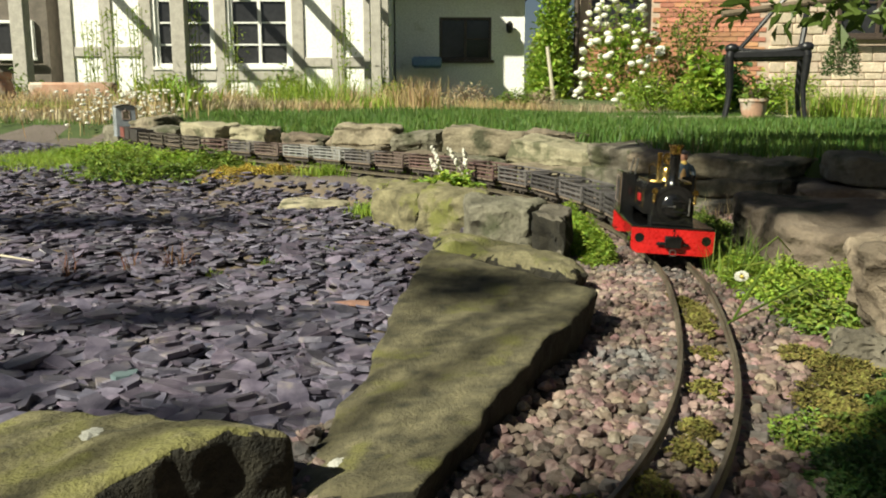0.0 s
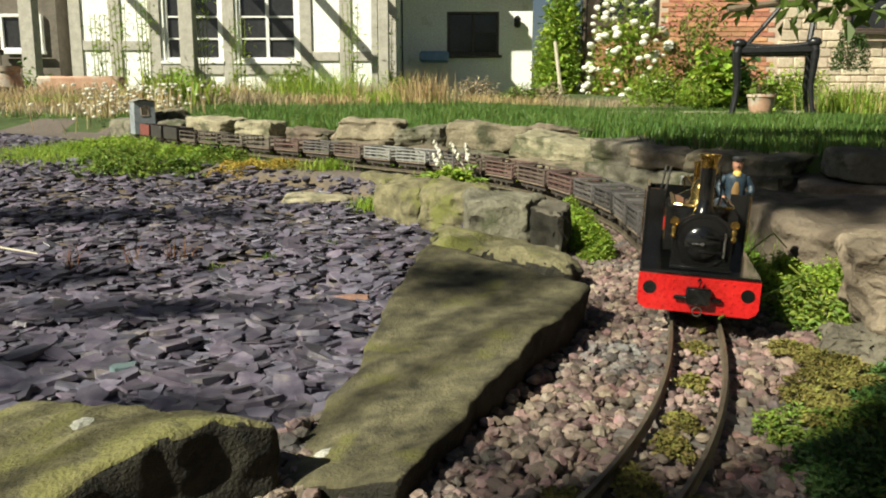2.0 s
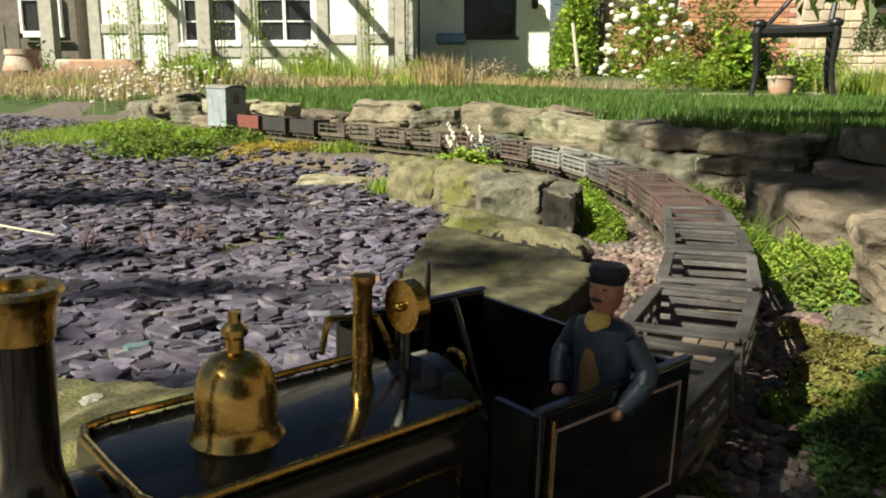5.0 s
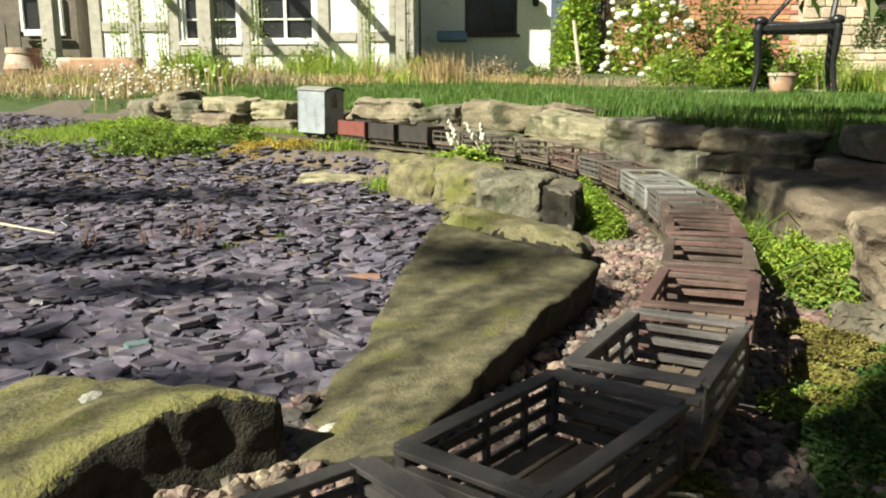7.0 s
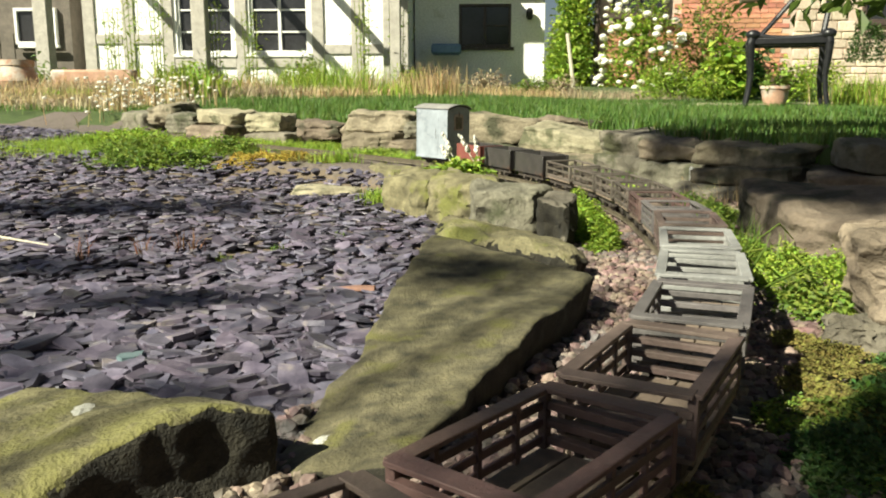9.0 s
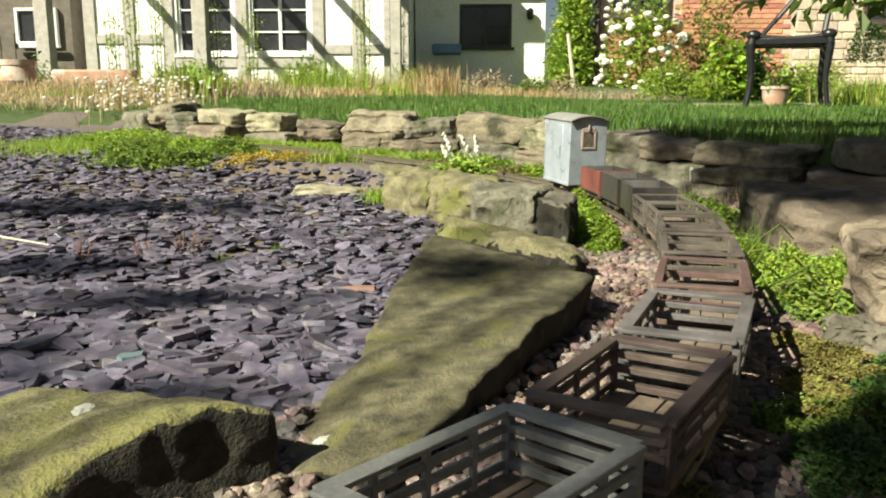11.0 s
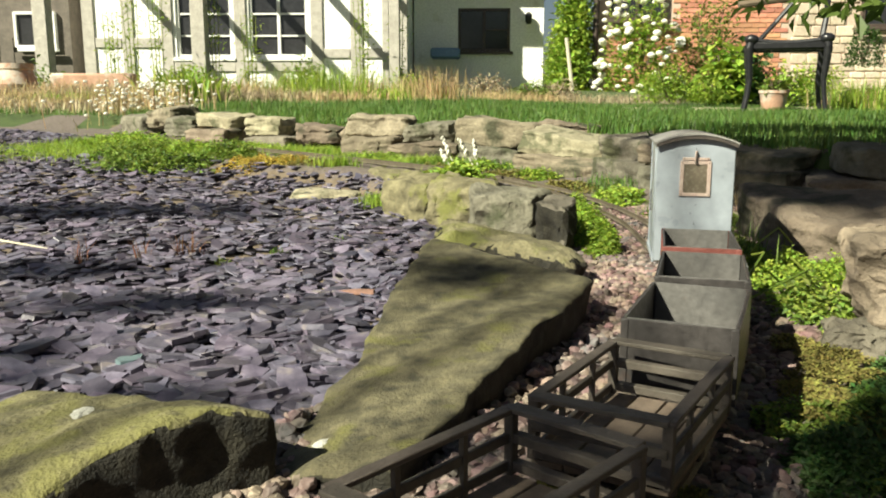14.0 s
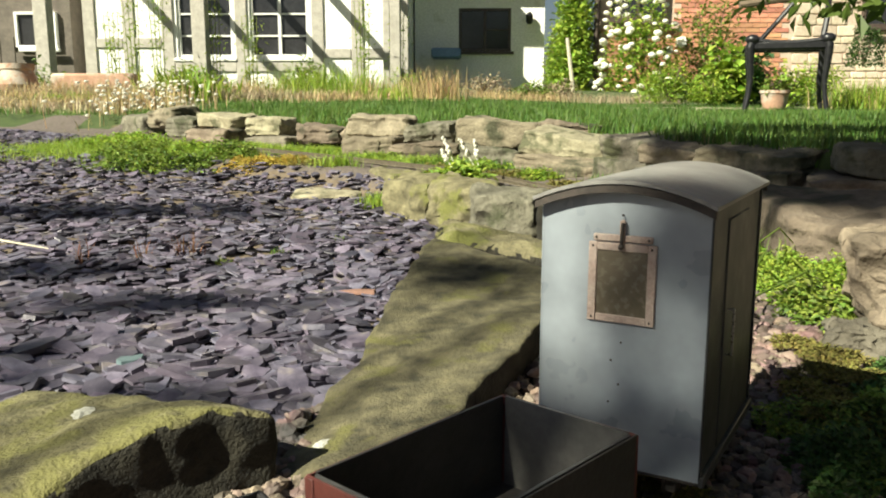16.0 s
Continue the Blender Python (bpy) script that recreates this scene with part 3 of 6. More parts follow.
    for k in (-1, 1):
        for x in (-L / 2 + 0.001, L / 2 - 0.001):
            # left strips and rail carry the same painted shade
            part("corner_strip", boxed(x - 0.0012, x + 0.0012, k * (W / 2 + 0.0004) - 0.0005, k * (W / 2 + 0.0004) + 0.0005, h0, h1 - 0.001, bevel=0.0003), M["van_shaded"] if k > 0 else M["van_grey"], v)
        part("foot_rail", boxed(-L / 2, L / 2, k * (W / 2 + 0.001) - 0.0012, k * (W / 2 + 0.001) + 0.0012, h0 - 0.002, h0 + 0.003, bevel=0.0005), M["van_shaded"] if k > 0 else M["van_grey"], v)
    for i in range(7):
        part("roof_rivet", ball(bmesh.new(), (L / 2 + 0.003 - 0.018 * i, -0.031, h1 + 0.0028), 0.0008, sub=1), M["van_roof"], roof)
    return v


def locomotive():
    """A small black four-wheeled tank engine, open at the footplate, with a red buffer beam."""
    e = thing("steam_locomotive", "glossy black model tank engine with red buffer beam and brass fittings", "locomotive")
    K, R, B, S = M["black_paint"], M["red_paint"], M["brass"], M["steel"]
    xf, xb, hw, zf = 0.105, -0.100, 0.046, 0.041
    end = Matrix(((0, 0, 1, 0), (1, 0, 0, 0), (0, 1, 0, 0), (0, 0, 0, 1)))
    shape = [(hw, 0.038), (-hw, 0.038), (-hw, 0.017), (-hw + 0.002, 0.0125), (-hw + 0.007, 0.0095), (hw - 0.007, 0.0095), (hw - 0.002, 0.0125), (hw, 0.017)]
    for x, s in ((xf, 1), (xb, -1)):
        beam = part("buffer_beam", prism(bmesh.new(), shape, Matrix.Translation((x - (0.003 if s > 0 else 0), 0, 0)) @ end, 0.003), R, e, "bright red buffer beam with rivets", smooth=False)
        for y in (-0.037, 0.037):
            part("beam_hole", rod(bmesh.new(), (x - s * 0.001, y, 0.027), (x + s * 0.0004, y, 0.027), 0.0052, seg=20), K, beam)
        for y in (-0.026, -0.019, 0.019, 0.026):
            for z in (0.0135, 0.0205, 0.0275, 0.0345):
                part("rivet", ball(bmesh.new(), (x + s * 0.0002, y, z), 0.0009, sub=1), R, beam)
        coupling = part("coupling_block", boxed(min(x, x + s * 0.008), max(x, x + s * 0.008), -0.0095, 0.0095, 0.0175, 0.031, bevel=0.0014), K, beam)
        part("coupling_bar", boxed(min(x + s * 0.001, x + s * 0.004), max(x + s * 0.001, x + s * 0.004), -0.018, 0.018, 0.0195, 0.0235, bevel=0.001), K, beam)
        part("coupling_pin", tube(bmesh.new(), [(x + s * 0.006, 0, 0.031), (x + s * 0.006, 0.0012, 0.036), (x + s * 0.006, 0, 0.0385), (x + s * 0.006, -0.0012, 0.036)], 0.0007, 6), K, coupling)
        part("coupling_hook", hoop(bmesh.new(), (x + s * 0.007, 0, 0.0125), 0.0035, 0.0006, Matrix.Rotation(math.pi / 2, 4, "Y"), 14), S, coupling)
    part("footplate", boxed(xb, xf - 0.001, -hw, hw, 0.0385, zf, bevel=0.0005), K, e)
    for y in (-0.030, 0.030):
        part("frame_plate", boxed(xb + 0.006, xf - 0.006, y - 0.001, y + 0.001, 0.013, 0.0385), K, e)
    for x in (-0.035, 0.035):
        for s in (-1, 1):
            bm = bmesh.new()
            lathe(bm, [(0.003, -0.004), (0.003, 0), (0.010, 0.0), (0.0105, -0.002), (0.0155, -0.002), (0.0152, 0.0015), (0.0165, 0.0018), (0.0165, 0.0028), (0.003, 0.0028)],
                  Matrix.Translation((x, s * 0.019, 0.0152)) @ Matrix.Rotation(s * math.pi / 2, 4, "X"), 22)
            wheel = part("wheel", bm, K, e)
            for i in range(6):
                a = i * math.pi / 3
                part("spoke", rod(bmesh.new(), (x, s * 0.0205, 0.0152), (x + 0.0145 * math.cos(a), s * 0.0205, 0.0152 + 0.0145 * math.sin(a)), 0.001, seg=6), R, wheel)
    for s in (-1, 1):
        part("coupling_rod", boxed(-0.037, 0.037, s * 0.0255 - 0.0008, s * 0.0255 + 0.0008, 0.0085, 0.0115, bevel=0.0005), S, e)
        cyl = part("cylinder", rod(bmesh.new(), (0.058, s * 0.036, 0.021), (0.082, s * 0.036, 0.021), 0.0085, seg=20), K, e)
        part("piston_rod", rod(bmesh.new(), (0.03, s * 0.036, 0.021), (0.058, s * 0.036, 0.021), 0.0011, seg=8), S, cyl)
    # smokebox, with the saddle tank that hugs the boiler
    hs, z1, zt = 0.0225, zf, 0.0865
    face = [(hs, z1), (hs, 0.066)] + [(hs * math.cos(a), 0.066 + (zt - 0.066) * math.sin(a) ** 0.8) for a in [math.pi * i / 16 for i in range(1, 16)]] + [(-hs, 0.066), (-hs, z1)]
    part("smokebox", prism(bmesh.new(), face, Matrix.Translation((0.058, 0, 0)) @ end, 0.034), K, e)
    tank = [(0.0285, 0.050), (0.0285, 0.078)] + [(0.0285 - 0.006 * (1 - math.cos(a)), 0.078 + 0.0095 * math.sin(a)) for a in (0.4, 0.8, 1.2, 1.57)]
    tank = tank + [(-y, z) for y, z in tank[::-1]]
    t = part("saddle_tank", prism(bmesh.new(), tank, Matrix.Translation((-0.030, 0, 0)) @ end, 0.087), K, e)
    for s in (-1, 1):
        y = s * 0.0287
        for a in ((-0.02, 0.045, 0.0565, 0.0572), (-0.02, 0.045, 0.0757, 0.0764), (-0.02, -0.0193, 0.0572, 0.0757), (0.0443, 0.045, 0.0572, 0.0757)):
            part("lining", boxed(a[0], a[1], y - 0.0002, y + 0.0002, a[2], a[3]), B, t, "thin brass lining")
        part("name_plate", boxed(0.002, 0.024, y - 0.0006, y + 0.0006, 0.062, 0.071, bevel=0.0003), R, t, "red plate on the tank side")
    part("tank_beading", tube(bmesh.new(), [(-0.03, -0.0245, 0.0885), (0.050, -0.0245, 0.0885), (0.0565, -0.0225, 0.0885), (0.0585, -0.017, 0.0885), (0.0590, 0, 0.0889), (0.0585, 0.017, 0.0885), (0.0565, 0.0225, 0.0885), (0.050, 0.0245, 0.0885), (-0.03, 0.0245, 0.0885)], 0.0011, 8), B, t, "brass beading round the tank top")
    for i in range(18):
        for s in (-1, 1):
            part("tank_rivet", ball(bmesh.new(), (-0.026 + i * 0.0045, s * 0.0215, 0.0880), 0.0006, sub=1), K, t)
    for i in range(10):
        for s in (-1, 1):
            part("rivet", ball(bmesh.new(), (0.0925, s * (hs - 0.0018), 0.045 + i * 0.0042), 0.0006, sub=1), K, t)
    # smokebox front: ring, door, hinges, handles
    turn_x = Matrix.Rotation(math.pi / 2, 4, "Y")
    part("front_ring", hoop(bmesh.new(), (0.0920, 0, 0.064), 0.0203, 0.0010, turn_x, 32), K, e)
    door = part("smokebox_door", lathe(bmesh.new(), [(0.0138, 0.0), (0.0138, 0.0018), (0.0120, 0.0032), (0.008, 0.0044), (0.001, 0.005)], Matrix.Translation((0.092, 0, 0.063)) @ turn_x, 32), K, e)
    for z in (0.057, 0.069):
        part("hinge", boxed(0.0955, 0.0972, -0.003, 0.0165, z - 0.001, z + 0.001, bevel=0.0004), K, door)
    part("hinge_post", rod(bmesh.new(), (0.0960, 0.0165, 0.0535), (0.0960, 0.0165, 0.0725), 0.0009, seg=8), S, door)
    part("door_handle", rod(bmesh.new(), (0.0985, -0.008, 0.0632), (0.0985, 0.001, 0.0632), 0.0006, seg=8), S, door)
    part("door_handle", rod(bmesh.new(), (0.0972, 0, 0.0632), (0.0992, 0, 0.0632), 0.0014, seg=10), S, door)
    for i in range(8):
        a = i * math.pi / 4 + 0.2
        part("bolt", ball(bmesh.new(), (0.0952, 0.0112 * math.cos(a), 0.063 + 0.0112 * math.sin(a)), 0.0009, sub=1), K, door)
    part("smokebox_step", boxed(0.0915, 0.0945, -hs - 0.001, hs + 0.001, zf, zf + 0.0035, bevel=0.0008), K, e)
    # chimney, dome and fittings
    ch = part("chimney", lathe(bmesh.new(), [(0.0085, 0.086), (0.0062, 0.0905), (0.0056, 0.096), (0.0060, 0.122), (0.0062, 0.1225)], Matrix.Translation((0.074, 0, 0)), 22), K, e)
    part("chimney_cap", lathe(bmesh.new(), [(0.0064, 0.1215), (0.0068, 0.127), (0.0082, 0.1302), (0.0088, 0.1312), (0.0082, 0.1322), (0.0055, 0.1322), (0.0050, 0.130)], Matrix.Translation((0.074, 0, 0)), 22), B, ch, "polished copper chimney cap")
    part("dome", lathe(bmesh.new(), [(0.0130, 0.0860), (0.0108, 0.0885), (0.0098, 0.092), (0.0098, 0.099), (0.0086, 0.1040), (0.0058, 0.1072), (0.003, 0.1086), (0.0018, 0.1088)], Matrix.Translation((0.028, 0, 0)), 24), B, e, "polished brass dome")
    part("dome_valve", lathe(bmesh.new(), [(0.0022, 0.108), (0.0022, 0.112), (0.0032, 0.113), (0.0032, 0.1145), (0.0016, 0.116), (0.0016, 0.1185)], Matrix.Translation((0.028, 0, 0)), 12), B, e)
    part("safety_valve", lathe(bmesh.new(), [(0.0036, 0.0875), (0.0028, 0.092), (0.0026, 0.117), (0.0034, 0.1185), (0.0034, 0.1205), (0.002, 0.121)], Matrix.Translation((-0.012, -0.004, 0)), 14), B, e)
    gauge = part("pressure_gauge", rod(bmesh.new(), (-0.0205, 0.007, 0.1135), (-0.0165, 0.007, 0.1135), 0.0072, seg=24), B, e, "brass pressure gauge")
    part("gauge_stem", rod(bmesh.new(), (-0.0185, 0.007, 0.088), (-0.0185, 0.007, 0.107), 0.0014, seg=8), K, gauge)
    part("gauge_knob", ball(bmesh.new(), (-0.0158, 0.007, 0.1135), 0.0014), B, gauge)
    for s in (-1, 1):
        lamp = part("lubricator", rod(bmesh.new(), (0.0885, s * 0.0225, 0.0795), (0.0945, s * 0.0225, 0.0795), 0.0026, seg=16), B, e, "brass handwheel valve")
        part("valve_ring", hoop(bmesh.new(), (0.0955, s * 0.0225, 0.0795), 0.0030, 0.0006, turn_x, 16), B, lamp)
        part("valve_stem", lathe(bmesh.new(), [(0.0014, 0.066), (0.0024, 0.068), (0.0015, 0.071), (0.0022, 0.0735), (0.0014, 0.076)], Matrix.Translation((0.0935, s * 0.0225, 0)), 10), B, lamp)
    # open cab: side sheets, back sheet, bunker, controls
    for s in (-1, 1):
        y = s * 0.0445
        sheet = part("cab_side_sheet", boxed(-0.097, -0.031, y - 0.0012, y + 0.0012, zf, 0.0925, bevel=0.0006), K, e)
        part("sheet_beading", boxed(-0.0975, -0.0305, y - 0.0016, y + 0.0016, 0.0925, 0.0938, bevel=0.0005), K, sheet)
        for a in ((-0.092, -0.036, 0.0535, 0.0543), (-0.092, -0.036, 0.0865, 0.0873), (-0.092, -0.0912, 0.0543, 0.0865), (-0.0368, -0.036, 0.0543, 0.0865)):
            part("sheet_lining", boxed(a[0], a[1], y + s * 0.0012 - 0.0003, y + s * 0.0012 + 0.0003, a[2], a[3]), M["rust_frame"], sheet)
        part("front_sheet", boxed(-0.033, -0.031, min(s * 0.0287, s * 0.0433), max(s * 0.0287, s * 0.0433), zf, 0.0915), K, e)
        part("cab_step", boxed(-0.075, -0.055, min(s * 0.044, s * 0.050), max(s * 0.044, s * 0.050), 0.018, 0.0195), K, e)
        part("grab_rail", rod(bmesh.new(), (-0.034, s * 0.0470, 0.048), (-0.034, s * 0.0470, 0.091), 0.0006, seg=6), B, e)
    part("back_sheet", boxed(-0.097, -0.095, -0.0433, 0.0433, zf, 0.0905), K, e)
    part("boiler_backhead", rod(bmesh.new(), (-0.036, 0, 0.068), (-0.030, 0, 0.068), 0.026, seg=28), K, e)
    for x, y in ((-0.045, -0.030), (-0.060, -0.034)):
        part("regulator_lever", rod(bmesh.new(), (x, y, 0.08), (x + 0.003, y + 0.004, 0.112), 0.0011, seg=8), S, e)
    part("reversing_lever", rod(bmesh.new(), (-0.036, 0.021, 0.085), (-0.026, 0.017, 0.1165), 0.0009, seg=8), K, e)
    part("whistle_pipe", tube(bmesh.new(), [(-0.030, -0.012, 0.09), (-0.024, -0.014, 0.104), (-0.006, -0.012, 0.107), (0.0, -0.006, 0.10)], 0.0009, 6), B, e)
    part("fire_door_wheel", hoop(bmesh.new(), (-0.0385, 0.005, 0.092), 0.004, 0.0008, turn_x, 14), B, e)
    return e


M["coat_blue"] = mat("coat_blue", (0.012, 0.024, 0.040), (0.028, 0.048, 0.068), 120, 0.45, 0.2)
M["waistcoat"] = mat("waistcoat", (0.16, 0.09, 0.03), (0.24, 0.14, 0.05), 120, 0.5, 0.2)
M["kerchief"] = mat("kerchief", (0.62, 0.42, 0.09), (0.72, 0.52, 0.16), 120, 0.5, 0.2)
M["clay_face"] = mat("clay_face", (0.34, 0.16, 0.10), (0.42, 0.21, 0.14), 90, 0.45, 0.1)
M["cap_black"] = mat("cap_black", (0.012, 0.012, 0.014), (0.03, 0.03, 0.032), 120, 0.5, 0.2)


def figurine():
    """A painted driver doll in one plain mesh: it stands on the footplate behind the boiler."""
    bm = bmesh.new()
    mats = [M["coat_blue"], M["waistcoat"], M["kerchief"], M["clay_face"], M["cap_black"]]

    def add(slot, make):
        before = set(bm.faces)
        make()
        for f in bm.faces:
            if f not in before:
                f.material_index = slot
    add(4, lambda: lathe(bm, [(0.0050, 0.018), (0.0056, 0.06), (0.0066, 0.078)], Matrix.Translation((0, -0.0045, 0)), 10))
    add(4, lambda: lathe(bm, [(0.0050, 0.018), (0.0056, 0.06), (0.0066, 0.078)], Matrix.Translation((0, 0.0045, 0)), 10))
    body = Matrix.Diagonal((0.68, 1, 1, 1))
    add(0, lambda: lathe(bm, [(0.0125, 0.070), (0.0122, 0.080), (0.0112, 0.090), (0.0128, 0.101), (0.0135, 0.108), (0.0118, 0.1125), (0.0066, 0.1150), (0.004, 0.1155)], body, 20))
    add(1, lambda: lathe(bm, [(0.0048, 0.074), (0.0052, 0.09), (0.0046, 0.106), (0.002, 0.113)], Matrix.Translation((0.0060, 0, 0)) @ Matrix.Diagonal((0.62, 1, 1, 1)), 14))
    add(2, lambda: lathe(bm, [(0.0012, 0.100), (0.0042, 0.108), (0.0054, 0.1140), (0.0044, 0.117), (0.003, 0.118)], Matrix.Translation((0.0046, 0, 0)) @ Matrix.Diagonal((0.8, 1, 1, 1)), 14))
    for s in (-1, 1):
        add(0, lambda: tube(bm, [(0, s * 0.0120, 0.1095), (-0.002, s * 0.0185, 0.0985), (0.001, s * 0.0195, 0.093), (0.0055, s * 0.0150, 0.0835)], 0.0042, 10))
        add(3, lambda: ball(bm, (0.0075, s * 0.0135, 0.0815), 0.0031, 1, 0.9, 1, 2))
    add(3, lambda: lathe(bm, [(0.0034, 0.115), (0.0036, 0.118), (0.0054, 0.1205), (0.0062, 0.1245), (0.0063, 0.129), (0.0056, 0.1325), (0.003, 0.134)], Matrix.Translation((0.0008, 0, 0)), 16))
    add(3, lambda: ball(bm, (0.0072, 0, 0.1262), 0.0013, 1, 0.8, 1.5, 1))
    add(4, lambda: ball(bm, (0.0066, 0, 0.1232), 0.0030, 0.5, 1.0, 0.3, 1))
    for s in (-1, 1):
        add(4, lambda: ball(bm, (0.0060, s * 0.0026, 0.1278), 0.0012, 0.6, 1.2, 0.5, 1))
    add(4, lambda: lathe(bm, [(0.0064, 0.1295), (0.0072, 0.1325), (0.0076, 0.1345), (0.0060, 0.1365), (0.001, 0.1370)], Matrix.Translation((0.0004, 0, 0)), 18))
    add(4, lambda: ball(bm, (0.0062, 0, 0.1312), 0.0052, 0.8, 1.0, 0.16, 2))
    for v in bm.verts:
        v.co = Vector((v.co.x * 0.76, v.co.y * 0.76, 0.059 + (v.co.z - 0.042) * 0.71))
    ob = new("driver_doll", mesh_from("driver_doll", bm, mats))
    return tagged(ob, "painted driver doll in blue coat and yellow scarf, on the engine", "doll")


engine = locomotive()
doll = figurine()
WAGONS = []
SPEC = [("dark", 4), ("dark", 4), ("grey", 4), ("dark", 4), ("grey", 4), ("red", 4), ("brown", 4), ("red", 4), ("brown", 4), ("grey", 4), ("white", 4), ("white", 4),
        ("brown", 4), ("grey", 4), ("red", 3), ("wood", 3), ("wood", 3), ("wood", 3), ("wood", 3)]
WORDS = {"dark": "blackened", "grey": "weathered grey", "white": "whitish grey painted", "brown": "dull brown", "red": "faded red-brown", "wood": "bare grey-brown wooden"}
for tone, rails in SPEC:
    kind_words = " quarry wagon with close flat rails" if rails == 4 else " quarry wagon with open rails, plank floor"
    WAGONS.append(slat_wagon(tone, rails, WORDS[tone] + kind_words))
WAGONS.append(box_wagon(M["box_grey"], "empty dark grey sheet-metal box wagon"))
WAGONS.append(box_wagon(M["box_grey"], "empty dark grey sheet-metal box wagon"))
WAGONS.append(box_wagon(M["box_red"], "empty faded red box wagon before the brake van"))
van = brake_van()


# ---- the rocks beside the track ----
SLAB = rock("flat_boulder", [(-0.099, 0.386), (-0.031, 0.366), (0.114, 0.690), (-0.034, 0.838)], [-0.018, 0.004, 0.021, 0.036], -0.075, M["mossy_rock"], 1, "large flat mossy sandstone slab lying beside the track", cuts=56, round_k=26, rough=0.0055, under=(-0.006, 0.002), crags=1.4, bare=M["shaded_stone"])
rock("wedge_boulder", [(-0.034, 0.848), (0.112, 0.790), (0.130, 0.855), (-0.018, 0.965)], [0.036, 0.017, 0.014, 0.042], -0.09, M["olive_rock"], 3, "mossy sandstone boulder sloping to the track", cuts=28, round_k=8, rough=0.007, bare=M["shaded_stone"])
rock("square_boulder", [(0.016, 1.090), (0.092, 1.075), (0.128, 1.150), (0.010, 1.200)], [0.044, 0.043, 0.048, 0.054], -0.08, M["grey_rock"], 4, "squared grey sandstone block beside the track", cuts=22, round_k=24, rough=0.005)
rock("square_boulder", [(0.094, 1.060), (0.128, 1.010), (0.150, 1.090), (0.128, 1.148)], [0.040, 0.038, 0.040, 0.044], -0.08, M["grey_rock"], 44, "split half of a squared grey sandstone block", cuts=14, round_k=20, rough=0.006, bare=M["shaded_stone"])
rock("mossy_boulder", [(-0.075, 1.55), (0.035, 1.48), (0.080, 1.60), (-0.03, 1.70)], [0.017, 0.015, 0.018, 0.020], -0.08, M["olive_rock"], 5, "yellow-green mossy sandstone boulder at the slate's edge", cuts=18, round_k=8, rough=0.010)
rock("mossy_boulder", [(-0.165, 1.68), (-0.070, 1.58), (-0.02, 1.70), (-0.12, 1.80)], [0.010, 0.016, 0.020, 0.016], -0.08, M["olive_rock"], 6, "mossy brown sandstone boulder at the slate's edge", cuts=16, round_k=7, rough=0.010)
rock("flat_stone", [(-0.400, 1.86), (-0.240, 1.86), (-0.232, 1.95), (-0.395, 1.97)], [-0.040, -0.042, -0.038, -0.036], -0.07, M["pale_rock"], 7, "flat buff sandstone lying on the slate", cuts=10, round_k=6, rough=0.005)
rock("edging_stone", [(-0.46, 2.27), (-0.30, 2.20), (-0.24, 2.26), (-0.42, 2.36)], [0.002, 0.004, 0.006, 0.004], -0.06, M["pale_rock"], 8, "weathered sandstone at the slate's edge below the track", cuts=10, round_k=6, rough=0.010)
rock("edging_stone", [(-0.25, 2.06), (-0.16, 1.86), (-0.10, 1.92), (-0.18, 2.10)], [0.000, 0.002, 0.008, 0.008], -0.07, M["olive_rock"], 9, "weathered sandstone at the slate's edge below the track", cuts=10, round_k=6, rough=0.010)
NEAR = rock("near_boulder", [(-0.380, 0.270), (-0.200, 0.288), (-0.086, 0.384), (-0.250, 0.455)], [-0.044, -0.012, 0.022, 0.010], -0.12, M["yellow_moss_rock"], 10, "rounded boulder with yellow-green moss at the slate's near edge", cuts=48, round_k=20, rough=0.0045, under=(0.012, -0.004), crags=0.5, bare=M["shaded_stone"], dome_z=0.022)
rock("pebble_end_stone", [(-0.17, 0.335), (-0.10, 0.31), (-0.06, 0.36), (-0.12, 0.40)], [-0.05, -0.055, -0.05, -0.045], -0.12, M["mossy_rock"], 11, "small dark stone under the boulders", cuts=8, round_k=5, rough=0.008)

from mathutils.bvhtree import BVHTree

# lichen and bird-lime marks lie on the slab
for x, y, r, on in ((-0.0745, 0.411, 0.0050, 1), (-0.19, 0.392, 0.006, 0)):
    top = max((v.co for v in (SLAB if on else NEAR).data.vertices if math.hypot(v.co.x - x, v.co.y - y) < 0.014), key=lambda c: c.z)
    me = (SLAB if on else NEAR).data
    tree = BVHTree.FromPolygons([v.co.copy() for v in me.vertices], [list(f.vertices) for f in me.polygons])
    bm = bmesh.new()
    bmesh.ops.create_circle(bm, cap_ends=True, cap_tris=True, radius=1, segments=28)
    bmesh.ops.subdivide_edges(bm, edges=bm.edges[:], cuts=2, use_grid_fill=True)
    for v in bm.verts:
        edge = v.co.length
        k = r * (1 + 0.5 * noise.noise(v.co.normalized() * 2.3 + Vector((x * 90, 0, 0)))) if edge > 0 else r
        q = Vector((x + v.co.x * k * 0.85, y + v.co.y * k * 1.35, 1.0))
        hit = tree.ray_cast(q, Vector((0, 0, -1)))[0]
        v.co = (q.x, q.y, (hit.z if hit else top.z) + 0.0009 * (1 - edge ** 3) + 0.0004 * noise.noise(q * 500))
    tagged(new("lichen_patch", mesh_from("lichen_patch", bm, M["lichen"])), "whitish crusty lichen patch on mossy rock", "lichen")

